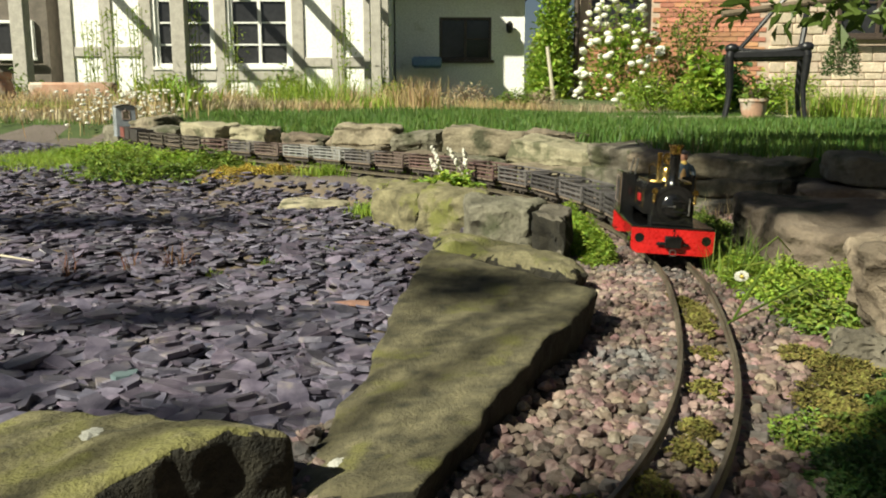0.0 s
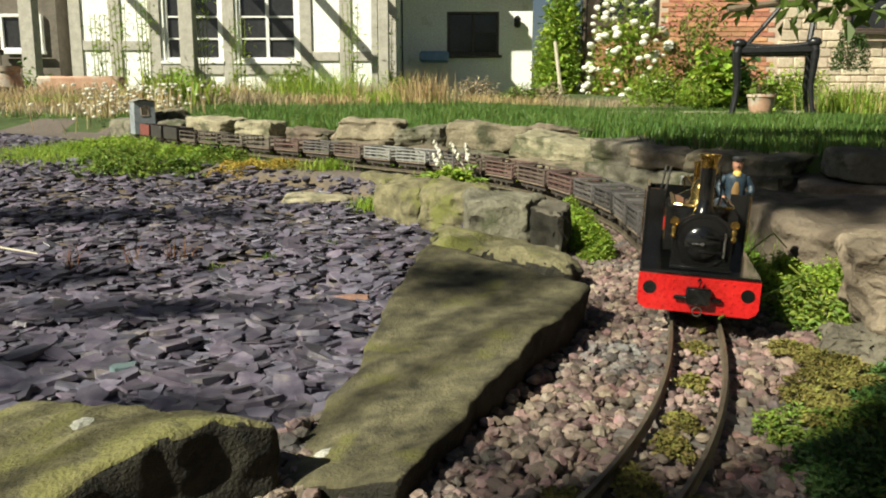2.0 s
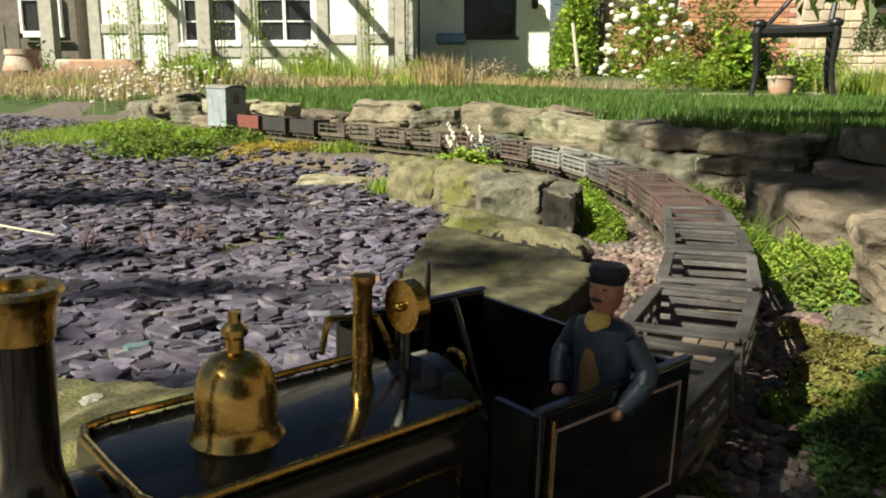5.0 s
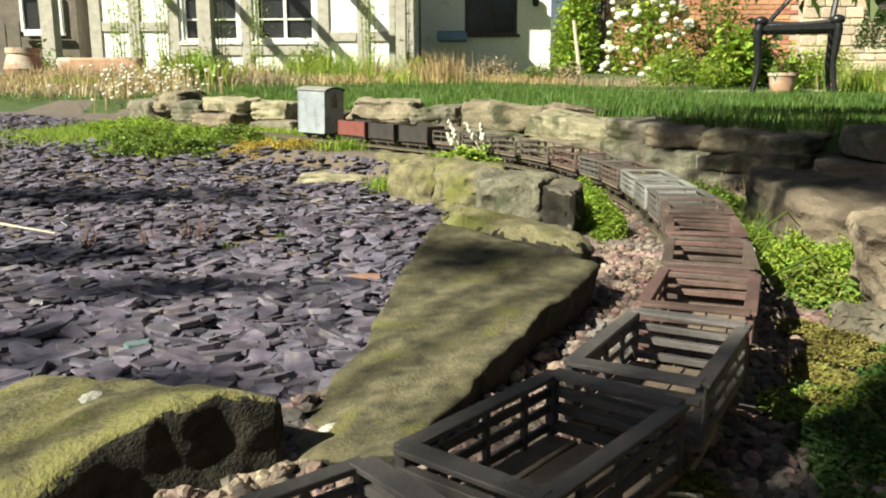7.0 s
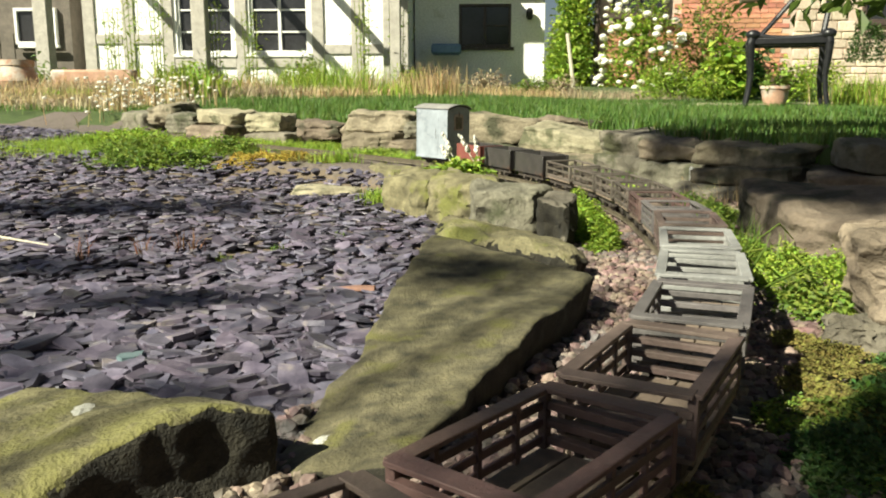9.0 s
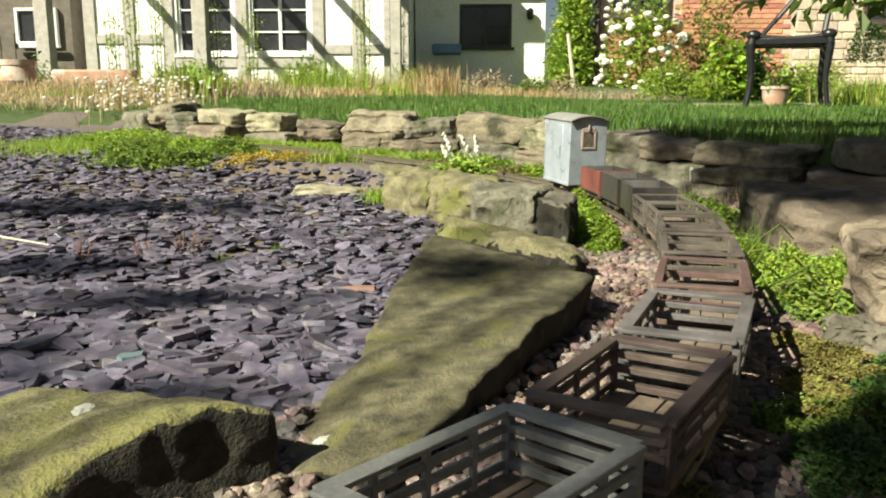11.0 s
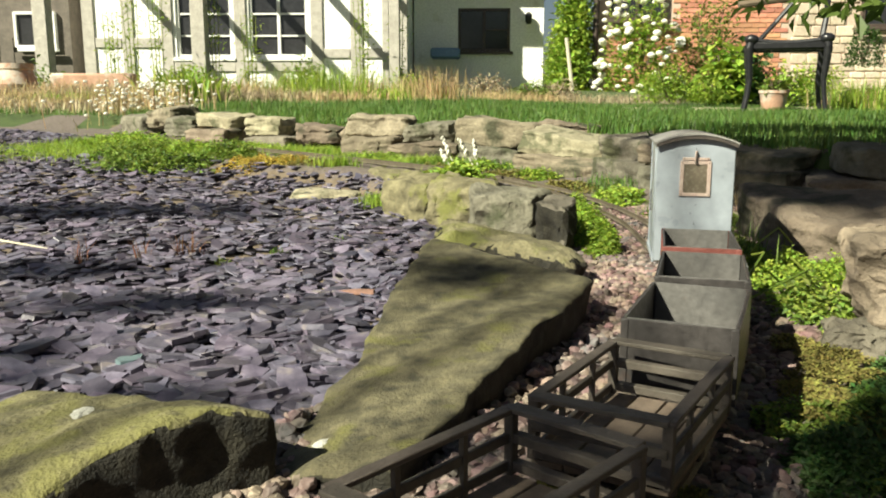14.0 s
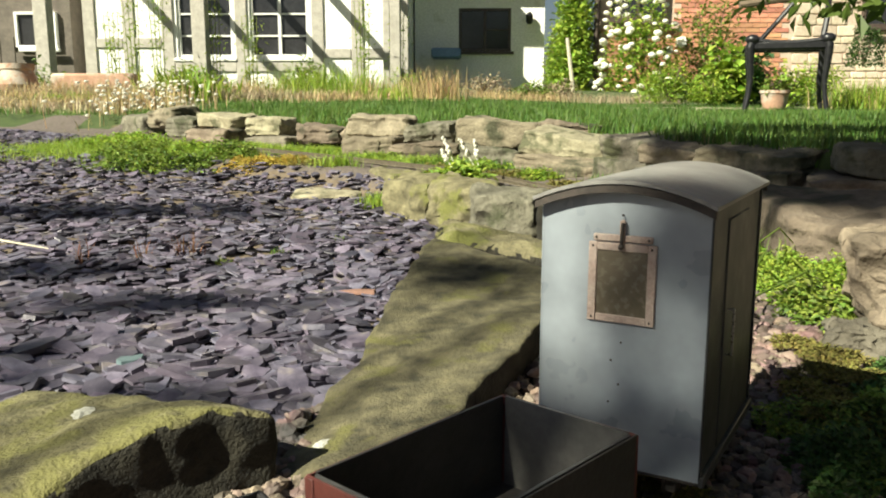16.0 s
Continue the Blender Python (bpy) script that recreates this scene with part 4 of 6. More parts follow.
# big stones to the lawn's side of the track
rock("bank_boulder", [(0.338, 0.895), (0.430, 0.800), (0.640, 0.960), (0.372, 1.120)], [0.052, 0.050, 0.064, 0.062], -0.01, M["brown_rock"], 12, "broad flat sandstone on the bank above the ground cover", cuts=26, round_k=14, rough=0.008, crags=1.2, strata=0.003)
rock("bank_boulder", [(0.288, 0.590), (0.400, 0.535), (0.440, 0.660), (0.306, 0.680)], [0.066, 0.080, 0.090, 0.076], 0.004, M["brown_rock"], 13, "upright brown sandstone beside the ground cover", cuts=26, round_k=9, rough=0.009, crags=1.4, under=(0.0, 0.02))
rock("bank_boulder", [(0.262, 0.575), (0.312, 0.555), (0.330, 0.610), (0.276, 0.622)], [0.008, 0.010, 0.012, 0.010], -0.03, M["grey_rock"], 14, "grey stone half sunk in the bank", cuts=12, round_k=6, rough=0.006)

# ---- the dry-stone edge of the lawn: x, y, turn, length, depth, bottom, top, material, tilt ----
WALL = [
    (-1.30, 3.42, -38, 0.20, 0.13, 0.03, 0.105, "grey_rock", 0), (-1.10, 3.18, -40, 0.18, 0.13, 0.06, 0.135, "pale_rock", 4), (-0.97, 3.00, -35, 0.17, 0.13, 0.04, 0.105, "grey_rock", 0),
    (-0.80, 2.83, -32, 0.22, 0.13, 0.075, 0.120, "pale_rock", -3), (-0.82, 2.80, -32, 0.20, 0.13, 0.015, 0.073, "brown_rock", 0), (-0.62, 2.70, -25, 0.15, 0.12, 0.055, 0.112, "pale_rock", 2),
    (-0.60, 2.66, -25, 0.20, 0.12, 0.005, 0.053, "grey_rock", 0), (-0.44, 2.62, -20, 0.16, 0.12, 0.035, 0.088, "brown_rock", -5), (-0.30, 2.50, -15, 0.11, 0.12, 0.04, 0.085, "brown_rock", 8),
    (-0.235, 2.42, -8, 0.17, 0.12, 0.066, 0.123, "pale_rock", -4), (-0.25, 2.38, -12, 0.16, 0.12, 0.005, 0.066, "brown_rock", 3), (-0.085, 2.38, -6, 0.15, 0.13, 0.048, 0.103, "grey_rock", 2),
    (-0.10, 2.34, -6, 0.19, 0.12, -0.005, 0.050, "brown_rock", 0), (0.105, 2.32, -10, 0.235, 0.14, 0.042, 0.113, "brown_rock", -5), (0.075, 2.29, -10, 0.18, 0.12, -0.005, 0.045, "grey_rock", -4),
    (0.285, 2.26, -14, 0.16, 0.14, 0.075, 0.105, "brown_rock", -5), (0.290, 2.06, -35, 0.27, 0.15, 0.030, 0.083, "pale_rock", -7), (0.255, 2.00, -40, 0.24, 0.12, -0.005, 0.033, "brown_rock", -4),
    (0.405, 1.83, -60, 0.18, 0.14, 0.040, 0.088, "grey_rock", -4), (0.385, 1.80, -60, 0.22, 0.12, -0.01, 0.042, "grey_rock", 0),
    (0.455, 1.63, -55, 0.19, 0.14, 0.045, 0.080, "brown_rock", -3), (0.440, 1.60, -55, 0.22, 0.12, -0.005, 0.046, "grey_rock", 3), (0.52, 1.45, -45, 0.19, 0.15, 0.052, 0.086, "brown_rock", -2),
    (0.50, 1.42, -45, 0.20, 0.14, 0.020, 0.052, "brown_rock", 2), (0.48, 1.40, -45, 0.22, 0.14, -0.01, 0.019, "grey_rock", 0), (0.70, 1.30, -20, 0.26, 0.16, 0.055, 0.092, "grey_rock", -3),
    (0.68, 1.27, -20, 0.28, 0.16, 0.01, 0.055, "brown_rock", 2), (0.98, 1.20, -15, 0.30, 0.18, 0.05, 0.098, "grey_rock", -2), (0.96, 1.16, -15, 0.34, 0.18, -0.01, 0.05, "brown_rock", 0),
]
SAY = {"grey_rock": "grey", "pale_rock": "buff", "brown_rock": "brown"}
for i, (x, y, turn, length, depth, z0, z1, m, tilt) in enumerate(WALL):
    t = radians(turn)
    u, w = Vector((math.cos(t), math.sin(t))), Vector((-math.sin(t), math.cos(t)))
    c = Vector((x, y))
    skew = [random.uniform(-0.012, 0.012) for _ in range(8)]
    cs = [c - u * (length / 2 + skew[0]) - w * (depth / 2 + skew[1]), c + u * (length / 2 + skew[2]) - w * (depth / 2 + skew[3]),
          c + u * (length / 2 + skew[4]) + w * (depth / 2), c - u * (length / 2 + skew[6]) + w * (depth / 2)]
    drop = length / 2 * math.tan(radians(tilt))
    rock("wall_stone", [tuple(p) for p in cs], [z1 - drop, z1 + drop, z1 + drop + 0.004, z1 - drop + 0.004], z0, M[m], 20 + i, "weathered " + SAY[m] + " sandstone in the dry-stone lawn edge", group="dry-stone edge of the lawn", cuts=14, round_k=10, rough=0.008, strata=0.004, crags=1.0)


# ---- the house, its wing and the walls behind the lawn ----
M["render_white"] = mat("render_white", (0.84, 0.82, 0.77), (0.88, 0.865, 0.82), 6, 0.9, 0.2, c=(0.72, 0.70, 0.62), c_scale=3, c_at=0.6)
M["oak"] = mat("oak", (0.34, 0.315, 0.275), (0.46, 0.43, 0.38), 12, 0.85, 0.4)
M["white_paint"] = mat("white_paint", (0.74, 0.73, 0.70), (0.82, 0.81, 0.78), 20, 0.5, 0.1)
M["brown_frame"] = mat("brown_frame", (0.05, 0.035, 0.028), (0.08, 0.058, 0.045), 20, 0.5, 0.1)
M["window_glass"] = mat("window_glass", (0.02, 0.02, 0.022), (0.035, 0.035, 0.038), 3, 0.08, 0.0, spec=0.7)
M["brick"] = mat("brick", (0.42, 0.17, 0.10), (0.55, 0.27, 0.17), 9, 0.85, 0.3, vary=0.25)
M["brick_bed"] = mat("brick_bed", (0.48, 0.36, 0.28), (0.56, 0.44, 0.35), 12, 0.95, 0.3)
M["ashlar"] = mat("ashlar", (0.48, 0.38, 0.28), (0.58, 0.49, 0.38), 6, 0.9, 0.4, vary=0.22)
M["terracotta"] = mat("terracotta", (0.36, 0.20, 0.13), (0.48, 0.31, 0.22), 9, 0.85, 0.3, c=(0.46, 0.39, 0.32), c_scale=7, c_at=0.5)
M["cast_iron"] = mat("cast_iron", (0.008, 0.008, 0.010), (0.018, 0.018, 0.02), 30, 0.35, 0.15)
M["fence_wood"] = mat("fence_wood", (0.10, 0.085, 0.07), (0.16, 0.135, 0.11), 8, 0.85, 0.3)
M["blue_tub"] = mat("blue_tub", (0.13, 0.22, 0.36), (0.18, 0.28, 0.42), 8, 0.5, 0.1)
M["bark"] = mat("bark", (0.10, 0.075, 0.05), (0.17, 0.13, 0.09), 10, 0.9, 0.6)
M["slate_roof"] = mat("slate_roof", (0.10, 0.09, 0.09), (0.16, 0.14, 0.13), 5, 0.8, 0.3)


def window(parent, x0, x1, z0, z1, y, cols, rows, frame_m, split=None, kids=True):
    """A casement in its opening, facing the lawn."""
    w = new("window")
    w.parent = parent
    t = 0.045
    for a in ((x0, x0 + t, z0, z1), (x1 - t, x1, z0, z1), (x0 + t, x1 - t, z0, z0 + t), (x0 + t, x1 - t, z1 - t, z1)):
        part("frame", boxed(a[0], a[1], y - 0.05, y + 0.03, a[2], a[3], bevel=0.004), frame_m, w)
    for i in range(1, cols):
        x = x0 + (x1 - x0) * i / cols
        part("mullion", boxed(x - 0.024, x + 0.024, y - 0.045, y + 0.025, z0 + t, z1 - t, bevel=0.003), frame_m, w)
    for i in range(cols):
        a, b = x0 + (x1 - x0) * i / cols + 0.03, x0 + (x1 - x0) * (i + 1) / cols - 0.03
        for j in range(1, rows):
            if split and i not in split:
                continue
            z = z0 + (z1 - z0) * j / rows
            part("glazing_bar", boxed(a, b, y - 0.035, y + 0.015, z - 0.012, z + 0.012), frame_m, w)
    part("pane", boxed(x0 + t, x1 - t, y - 0.004, y + 0.004, z0 + t, z1 - t), M["window_glass"], w)
    part("sill", boxed(x0 - 0.05, x1 + 0.05, y - 0.13, y - 0.052, z0 - 0.055, z0 - 0.004, bevel=0.006), frame_m, w)
    return w


def wall_with_holes(name, x0, x1, z0, z1, y0, y1, holes, material, parent):
    """A thick wall along x with openings (x0, x1, z0, z1) through it, butted from blocks."""
    xs = x0
    for a, b, c, d in sorted(holes):
        for e in ((xs, a, z0, z1), (a, b, z0, c), (a, b, d, z1)):
            part(name, boxed(e[0], e[1], y0, y1, e[2], e[3]), material, parent, smooth=False)
        xs = b
    part(name, boxed(xs, x1, y0, y1, z0, z1), material, parent, smooth=False)


HY = 13.0
house = thing("timber_house", "white rendered timber-framed house with grey oak beams and casement windows", "house")
holes = [(-4.38, -3.52, 0.80, 2.1), (-3.26, -2.36, 0.80, 2.1)]
wall_with_holes("wall", -5.75, -0.86, 0.0, 3.4, HY, HY + 0.3, holes, M["render_white"], house)
part("side_wall", boxed(-1.16, -0.86, HY + 0.3, 19.0, 0.0, 3.4), M["render_white"], house)
part("back_wall", boxed(-5.75, -1.16, 19.0, 19.3, 0.0, 3.4), M["render_white"], house)
part("end_wall", boxed(-5.75, -5.45, HY + 0.3, 19.0, 0.0, 3.4), M["render_white"], house)
part("roof", prism(bmesh.new(), [(-6.0, 3.4), (-0.6, 3.4), (-3.3, 5.6)], Matrix(((1, 0, 0, 0), (0, 0, 1, HY - 0.3), (0, 1, 0, 0), (0, 0, 0, 1))), 6.9), M["slate_roof"], house)
for x in (-5.72, -5.12, -4.52, -3.39, -2.22, -1.62):
    part("beam", boxed(x - 0.09, x + 0.09, HY - 0.03, HY - 0.003, 0.1, 3.3, bevel=0.006), M["oak"], house)
part("corner_post", boxed(-1.14, -0.84, HY - 0.06, HY - 0.003, 0.1, 3.3, bevel=0.01), M["oak"], house)
for x0, x1, z in ((-5.62, -5.22, 1.02), (-5.02, -4.62, 1.02), (-2.12, -1.72, 0.86), (-1.52, -1.16, 0.86), (-4.42, -3.48, 0.66), (-3.30, -2.32, 0.66)):
    part("beam", boxed(x0, x1, HY - 0.03, HY - 0.003, z - 0.07, z + 0.07, bevel=0.006), M["oak"], house)
for x0, x1, z in ((-2.12, -1.72, 0.36), (-1.52, -1.16, 0.36)):
    part("beam", boxed(x0, x1, HY - 0.03, HY - 0.003, z - 0.06, z + 0.06, bevel=0.006), M["oak"], house)
window(house, -4.38, -3.52, 0.80, 2.1, HY + 0.08, 2, 4, M["white_paint"])
window(house, -3.26, -2.36, 0.80, 2.1, HY + 0.08, 2, 4, M["white_paint"])
part("room_floor", boxed(-5.4, -1.2, HY + 0.35, 18.9, 0.2, 0.25), M["oak"], house)

wing = thing("rendered_wing", "cream rendered house wing with a brown casement window", "house")
wall_with_holes("wall", -0.86, 1.40, 0.0, 2.15, 15.0, 15.3, [(-0.09, 0.82, 1.0, 1.73)], M["render_white"], wing)
part("end_wall", boxed(1.10, 1.40, 15.3, 19.0, 0.0, 2.15), M["render_white"], wing)
part("roof", prism(bmesh.new(), [(14.75, 2.15), (19.3, 2.15), (17.2, 4.2)], Matrix(((0, 0, 1, -0.84), (1, 0, 0, 0), (0, 1, 0, 0), (0, 0, 0, 1))), 2.38), M["slate_roof"], wing)
part("verge", boxed(-0.84, 1.5, 14.70, 14.745, 2.12, 2.26), M["oak"], wing)
window(wing, -0.09, 0.82, 1.0, 1.73, 15.06, 2, 2, M["brown_frame"], split=(1,))
part("room_back", boxed(-0.8, 1.05, 17.5, 17.6, 0.2, 2.1), M["brown_frame"], wing)
part("wall_lamp", lathe(bmesh.new(), [(0.03, 0), (0.06, 0.04), (0.06, 0.16), (0.02, 0.2)], Matrix.Translation((1.13, 14.9, 1.45)), 12), M["cast_iron"], wing)
part("tub", boxed(-0.55, -0.05, 14.3, 14.8, 0.85, 1.02, bevel=0.03), M["blue_tub"], wing)

EYE = Vector((0.0, 0.0, 0.17))
wing.matrix_basis = Matrix.Translation(EYE) @ Matrix.Scale(0.97, 4) @ Matrix.Translation(-EYE)

# pergola posts and rafters before the house
pergola = thing("pergola", "weathered grey oak pergola with climbing plants", "pergola")
for x, y, w in ((-4.45, 9.0, 0.075), (-2.78, 9.0, 0.075), (-0.72, 9.0, 0.055), (-1.12, 12.4, 0.05)):
    part("post", boxed(x - w, x + w, y - w, y + w, 0.1, 2.75, bevel=0.008), M["oak"], pergola)
for y in (9.0, 10.7, 12.4):
    part("plate", boxed(-6.2, -0.6 if y < 10 else -1.05, y - 0.05, y + 0.05, 2.75, 2.9, bevel=0.006), M["oak"], pergola)
for i in range(6):
    x = -6.0 + i * 0.95
    part("rafter", boxed(x - 0.035, x + 0.035, 8.7, 12.9, 2.9, 3.03, bevel=0.005), M["oak"], pergola)

# brick and stone walls
brick_wall = thing("brick_house", "old orange-red brick house wall with climbing roses", "house")
part("wall", boxed(2.13, 5.0, 13.515, 13.8, 0.1, 3.6), M["brick_bed"], brick_wall)
part("wall", boxed(5.0, 9.5, 13.515, 13.8, 0.1, 3.6), M["brick_bed"], brick_wall)
part("drainpipe", rod(bmesh.new(), (2.06, 13.4, 0.1), (2.06, 13.4, 3.4), 0.045, seg=12), M["brown_frame"], brick_wall, "brown drainpipe")
part("roof", prism(bmesh.new(), [(13.2, 3.6), (18, 3.6), (15.6, 5.6)], Matrix(((0, 0, 1, 2.0), (1, 0, 0, 0), (0, 1, 0, 0), (0, 0, 0, 1))), 7.6), M["slate_roof"], brick_wall)
window(brick_wall, 2.25, 3.15, 1.38, 2.3, 13.48, 2, 2, M["brown_frame"])
window(brick_wall, 6.15, 7.4, 1.27, 2.3, 13.47, 2, 2, M["brown_frame"])
part("vent_box", boxed(3.32, 3.47, 13.44, 13.51, 0.98, 1.13, bevel=0.01), M["white_paint"], brick_wall, "white wall vent")

# boundary far behind, and shed at the left
shed = thing("dark_shed", "dark weathered wooden shed behind the pergola", "shed")
part("wall", boxed(-9.5, -6.1, 13.2, 13.4, 0.1, 2.6), M["fence_wood"], shed)
part("side", boxed(-6.2, -6.1, 13.4, 17.0, 0.1, 2.6), M["fence_wood"], shed)
part("roof", boxed(-9.7, -5.9, 12.9, 17.2, 2.6, 2.75), M["slate_roof"], shed)
window(shed, -6.95, -6.3, 0.95, 1.5, 13.17, 1, 1, M["white_paint"])
fence = thing("wooden_fence", "sunlit wooden fence panel at the garden's side", "fence")
for i in range(14):
    part("board", boxed(-8.9 + i * 0.2, -8.72 + i * 0.2, 11.5, 11.53, 0.25, 0.98 + 0.02 * (i % 3)), M["fence_wood"], fence)
part("fence_rail", boxed(-8.9, -6.1, 11.53, 11.57, 0.8, 0.87), M["fence_wood"], fence)


# ---- slate and pebbles ----
def chip_arrays(centres, size, thick, tilt, sides=6):
    """Broken flat flakes lying at centres: vertices and faces."""
    n = len(centres)
    a = (np.arange(sides) * 6.2832 / sides)[None] + rng.uniform(-0.38, 0.38, (n, sides)) + rng.uniform(0, 6.28, (n, 1))
    r = size[:, None] * rng.uniform(0.62, 1.15, (n, sides))
    stretch = rng.uniform(0.45, 0.85, (n, 1))
    yaw = rng.uniform(0, 6.28, n)
    x, y = r * np.cos(a), r * np.sin(a) * stretch
    c, s = np.cos(yaw)[:, None], np.sin(yaw)[:, None]
    x, y = x * c - y * s, x * s + y * c
    tx, ty = rng.normal(0, tilt, (n, 1)), rng.normal(0, tilt, (n, 1))
    zt = x * tx + y * ty
    top = np.stack([x, y, zt + thick[:, None]], 2) + centres[:, None]
    low = np.stack([x * 1.04, y * 1.04, zt], 2) + centres[:, None]
    v = np.concatenate([top, low], 1).reshape(-1, 3)
    base = np.arange(n)[:, None] * (2 * sides)
    faces = (base + np.arange(sides)).tolist()
    for i in range(sides):
        j = (i + 1) % sides
        faces += (base + [sides + i, sides + j, j, i]).tolist()
    return v, faces


def scatter(n, y0, y1, power, margin=0.12, wide=0.56):
    """Plan points over the ground that the camera looks across, denser near it."""
    y = y0 + (y1 - y0) * rng.uniform(0, 1, n) ** power
    x = rng.uniform(-1, 1, n) * (wide * y + margin)
    return np.stack([x, y], 1)


def slate_spots(n, y0, y1, power):
    p = scatter(n, y0, y1, power)
    d, s = dist_to(SHORE, p)
    p = p[(s < 0) | (d < 0.02)]
    return p[p[:, 0] < 0.06]


slate_bed = thing("slate_bed", "bed of loose purple-grey slate chippings", "slate bed", kind="structure")
p = slate_spots(36000, 0.30, 3.6, 1.15)
size = rng.uniform(0.009, 0.023, len(p)) * np.where(rng.uniform(0, 1, len(p)) < 0.12, 1.35, 1)
z = ground_z(p) + rng.uniform(-0.006, 0.010, len(p))
v, f = chip_arrays(np.c_[p, z], size, rng.uniform(0.0012, 0.0036, len(p)), 0.15)
loose = new("slate_chippings", from_arrays("slate_chippings", v, f, M["slate"]))
loose.parent = slate_bed
tagged(loose, kind="stuff")
flakes = []
for i in range(14):
    v, f = chip_arrays(np.zeros((1, 3)), np.array([0.017 + 0.0009 * i]), np.array([0.0035 + 0.0002 * i]), 0.02, 6 + i % 2)
    flakes.append(from_arrays("slate_chip", v, f, M["slate_piece"]))
p = slate_spots(2600, 0.42, 1.05, 1.0)
p = p[p[:, 0] < -0.09][:300]
for (x, y), z in zip(p, ground_z(p)):
    ob = new("slate_chip", flakes[random.randrange(14)])
    ob.parent = slate_bed
    ob.matrix_basis = pose(x, y, z + random.uniform(0.005, 0.011), random.gauss(0, 9), random.gauss(0, 9), random.uniform(0, 360))
M["red_slate"] = mat("red_slate", (0.20, 0.105, 0.075), (0.27, 0.15, 0.11), 40, 0.7, 0.3)
M["green_slate"] = mat("green_slate", (0.085, 0.13, 0.14), (0.13, 0.18, 0.19), 40, 0.6, 0.3)
for m, x, y, r, words in ((M["red_slate"], -0.135, 1.05, 0.026, "broken red tile piece lying on the slate"), (M["green_slate"], -0.318, 0.755, 0.020, "greenish slate piece lying on the slate bed")):
    v, f = chip_arrays(np.array([[x, y, float(ground_z([(x, y)])[0]) + 0.010]]), np.array([r]), np.array([0.005]), 0.05)
    tagged(new("tile_piece", from_arrays("tile_piece", v, f, m)), words, "tile")


def pebble_base(seed):
    bm = bmesh.new()
    bmesh.ops.create_icosphere(bm, subdivisions=2, radius=1)
    for q in bm.verts:
        q.co += noise.noise_vector(q.co * 1.3 + Vector((seed * 7.1, 0, 0))) * 0.5
        q.co.z *= 0.72
    out = np.array([q.co[:] for q in bm.verts]), [[w.index for w in face.verts] for face in bm.faces]
    bm.free()
    return out


def pebbles_at(centres, size):
    vs, fs, k = [], [], 0
    shapes = [pebble_base(i) for i in range(10)]
    kinds = rng.integers(0, 10, len(centres))
    for j, (bv, bf) in enumerate(shapes):
        c, s = centres[kinds == j], size[kinds == j]
        n = len(c)
        if not n:
            continue
        yaw = rng.uniform(0, 6.28, n)
        sx = rng.uniform(0.75, 1.3, n)
        x = bv[None, :, 0] * sx[:, None]
        y = np.repeat(bv[None, :, 1], n, 0)
        zz = bv[None, :, 2] + rng.normal(0, 0.25, (n, 1)) * bv[None, :, 0]
        cy, sy = np.cos(yaw)[:, None], np.sin(yaw)[:, None]
        w = np.stack([x * cy - y * sy, x * sy + y * cy, zz], 2) * s[:, None, None] + c[:, None]
        vs.append(w.reshape(-1, 3))
        fs.append((np.arange(n)[:, None, None] * len(bv) + np.array(bf)[None]).reshape(-1, 3) + k)
        k += n * len(bv)
    return np.concatenate(vs), np.concatenate(fs)


def pebble_spots(n, y0, y1):
    p = np.stack([rng.uniform(-0.2, 0.45, n), rng.uniform(y0, y1, n)], 1)
    d, s = dist_to(SHORE, p)
    dt, _ = dist_to(TRACK[::6], p)
    keep = ((s > 0) | (d < 0.01)) & (dt < 0.17 + 0.05 * rng.uniform(0, 1, n))
    return p[keep], dt[keep]


ballast = thing("ballast_bed", "pinkish-grey pebble ballast along the track", "ballast", kind="structure")
p, dt = pebble_spots(30000, 0.20, 1.45)
size = rng.uniform(0.0026, 0.0052, len(p))
between = dt < 0.016
size[between] *= 0.75
z = ground_z(p) + rng.uniform(-0.002, 0.004, len(p)) + np.where(dt < 0.013, 0.0055, np.where(dt < 0.03, 0.0015, 0))
v, f = pebbles_at(np.c_[p, z], size)
loose = new("pebbles", from_arrays("pebbles", v, f, M["pebble"]))
loose.parent = ballast
tagged(loose, kind="stuff")
p = np.stack([rng.uniform(-0.17, -0.09, 420), rng.uniform(0.43, 0.62, 420)], 1)
v, f = pebbles_at(np.c_[p, ground_z(p) + 0.004 + rng.uniform(0, 0.006, len(p))], rng.uniform(0.003, 0.0055, len(p)))
loose = new("pebbles", from_arrays("pebbles", v, f, M["pebble"]))
loose.parent = ballast
tagged(loose, kind="stuff")
stones = []
for i in range(10):
    bv, bf = pebble_base(i + 20)
    stones.append(from_arrays("pebble", bv * 0.0046, bf, M["pebble_piece"]))
p, dt = pebble_spots(6000, 0.26, 0.75)
p = p[(dt > 0.035) & (p[:, 0] < 0.16)][:300]
for (x, y), z in zip(p, ground_z(p)):
    ob = new("pebble", stones[random.randrange(10)])
    ob.parent = ballast
    ob.matrix_basis = pose(x, y, z + random.uniform(0.003, 0.006), random.uniform(-30, 30), random.uniform(-30, 30), random.uniform(0, 360))


# ---- grass and small plants ----
def plant_stuff(name, arrays, material, label, category, kind=""):
    return tagged(new(name, from_arrays(name, *arrays, material)), label, category, kind=kind)


def lift(p, dz=0.0):
    return np.c_[p, ground_z(p) + dz]


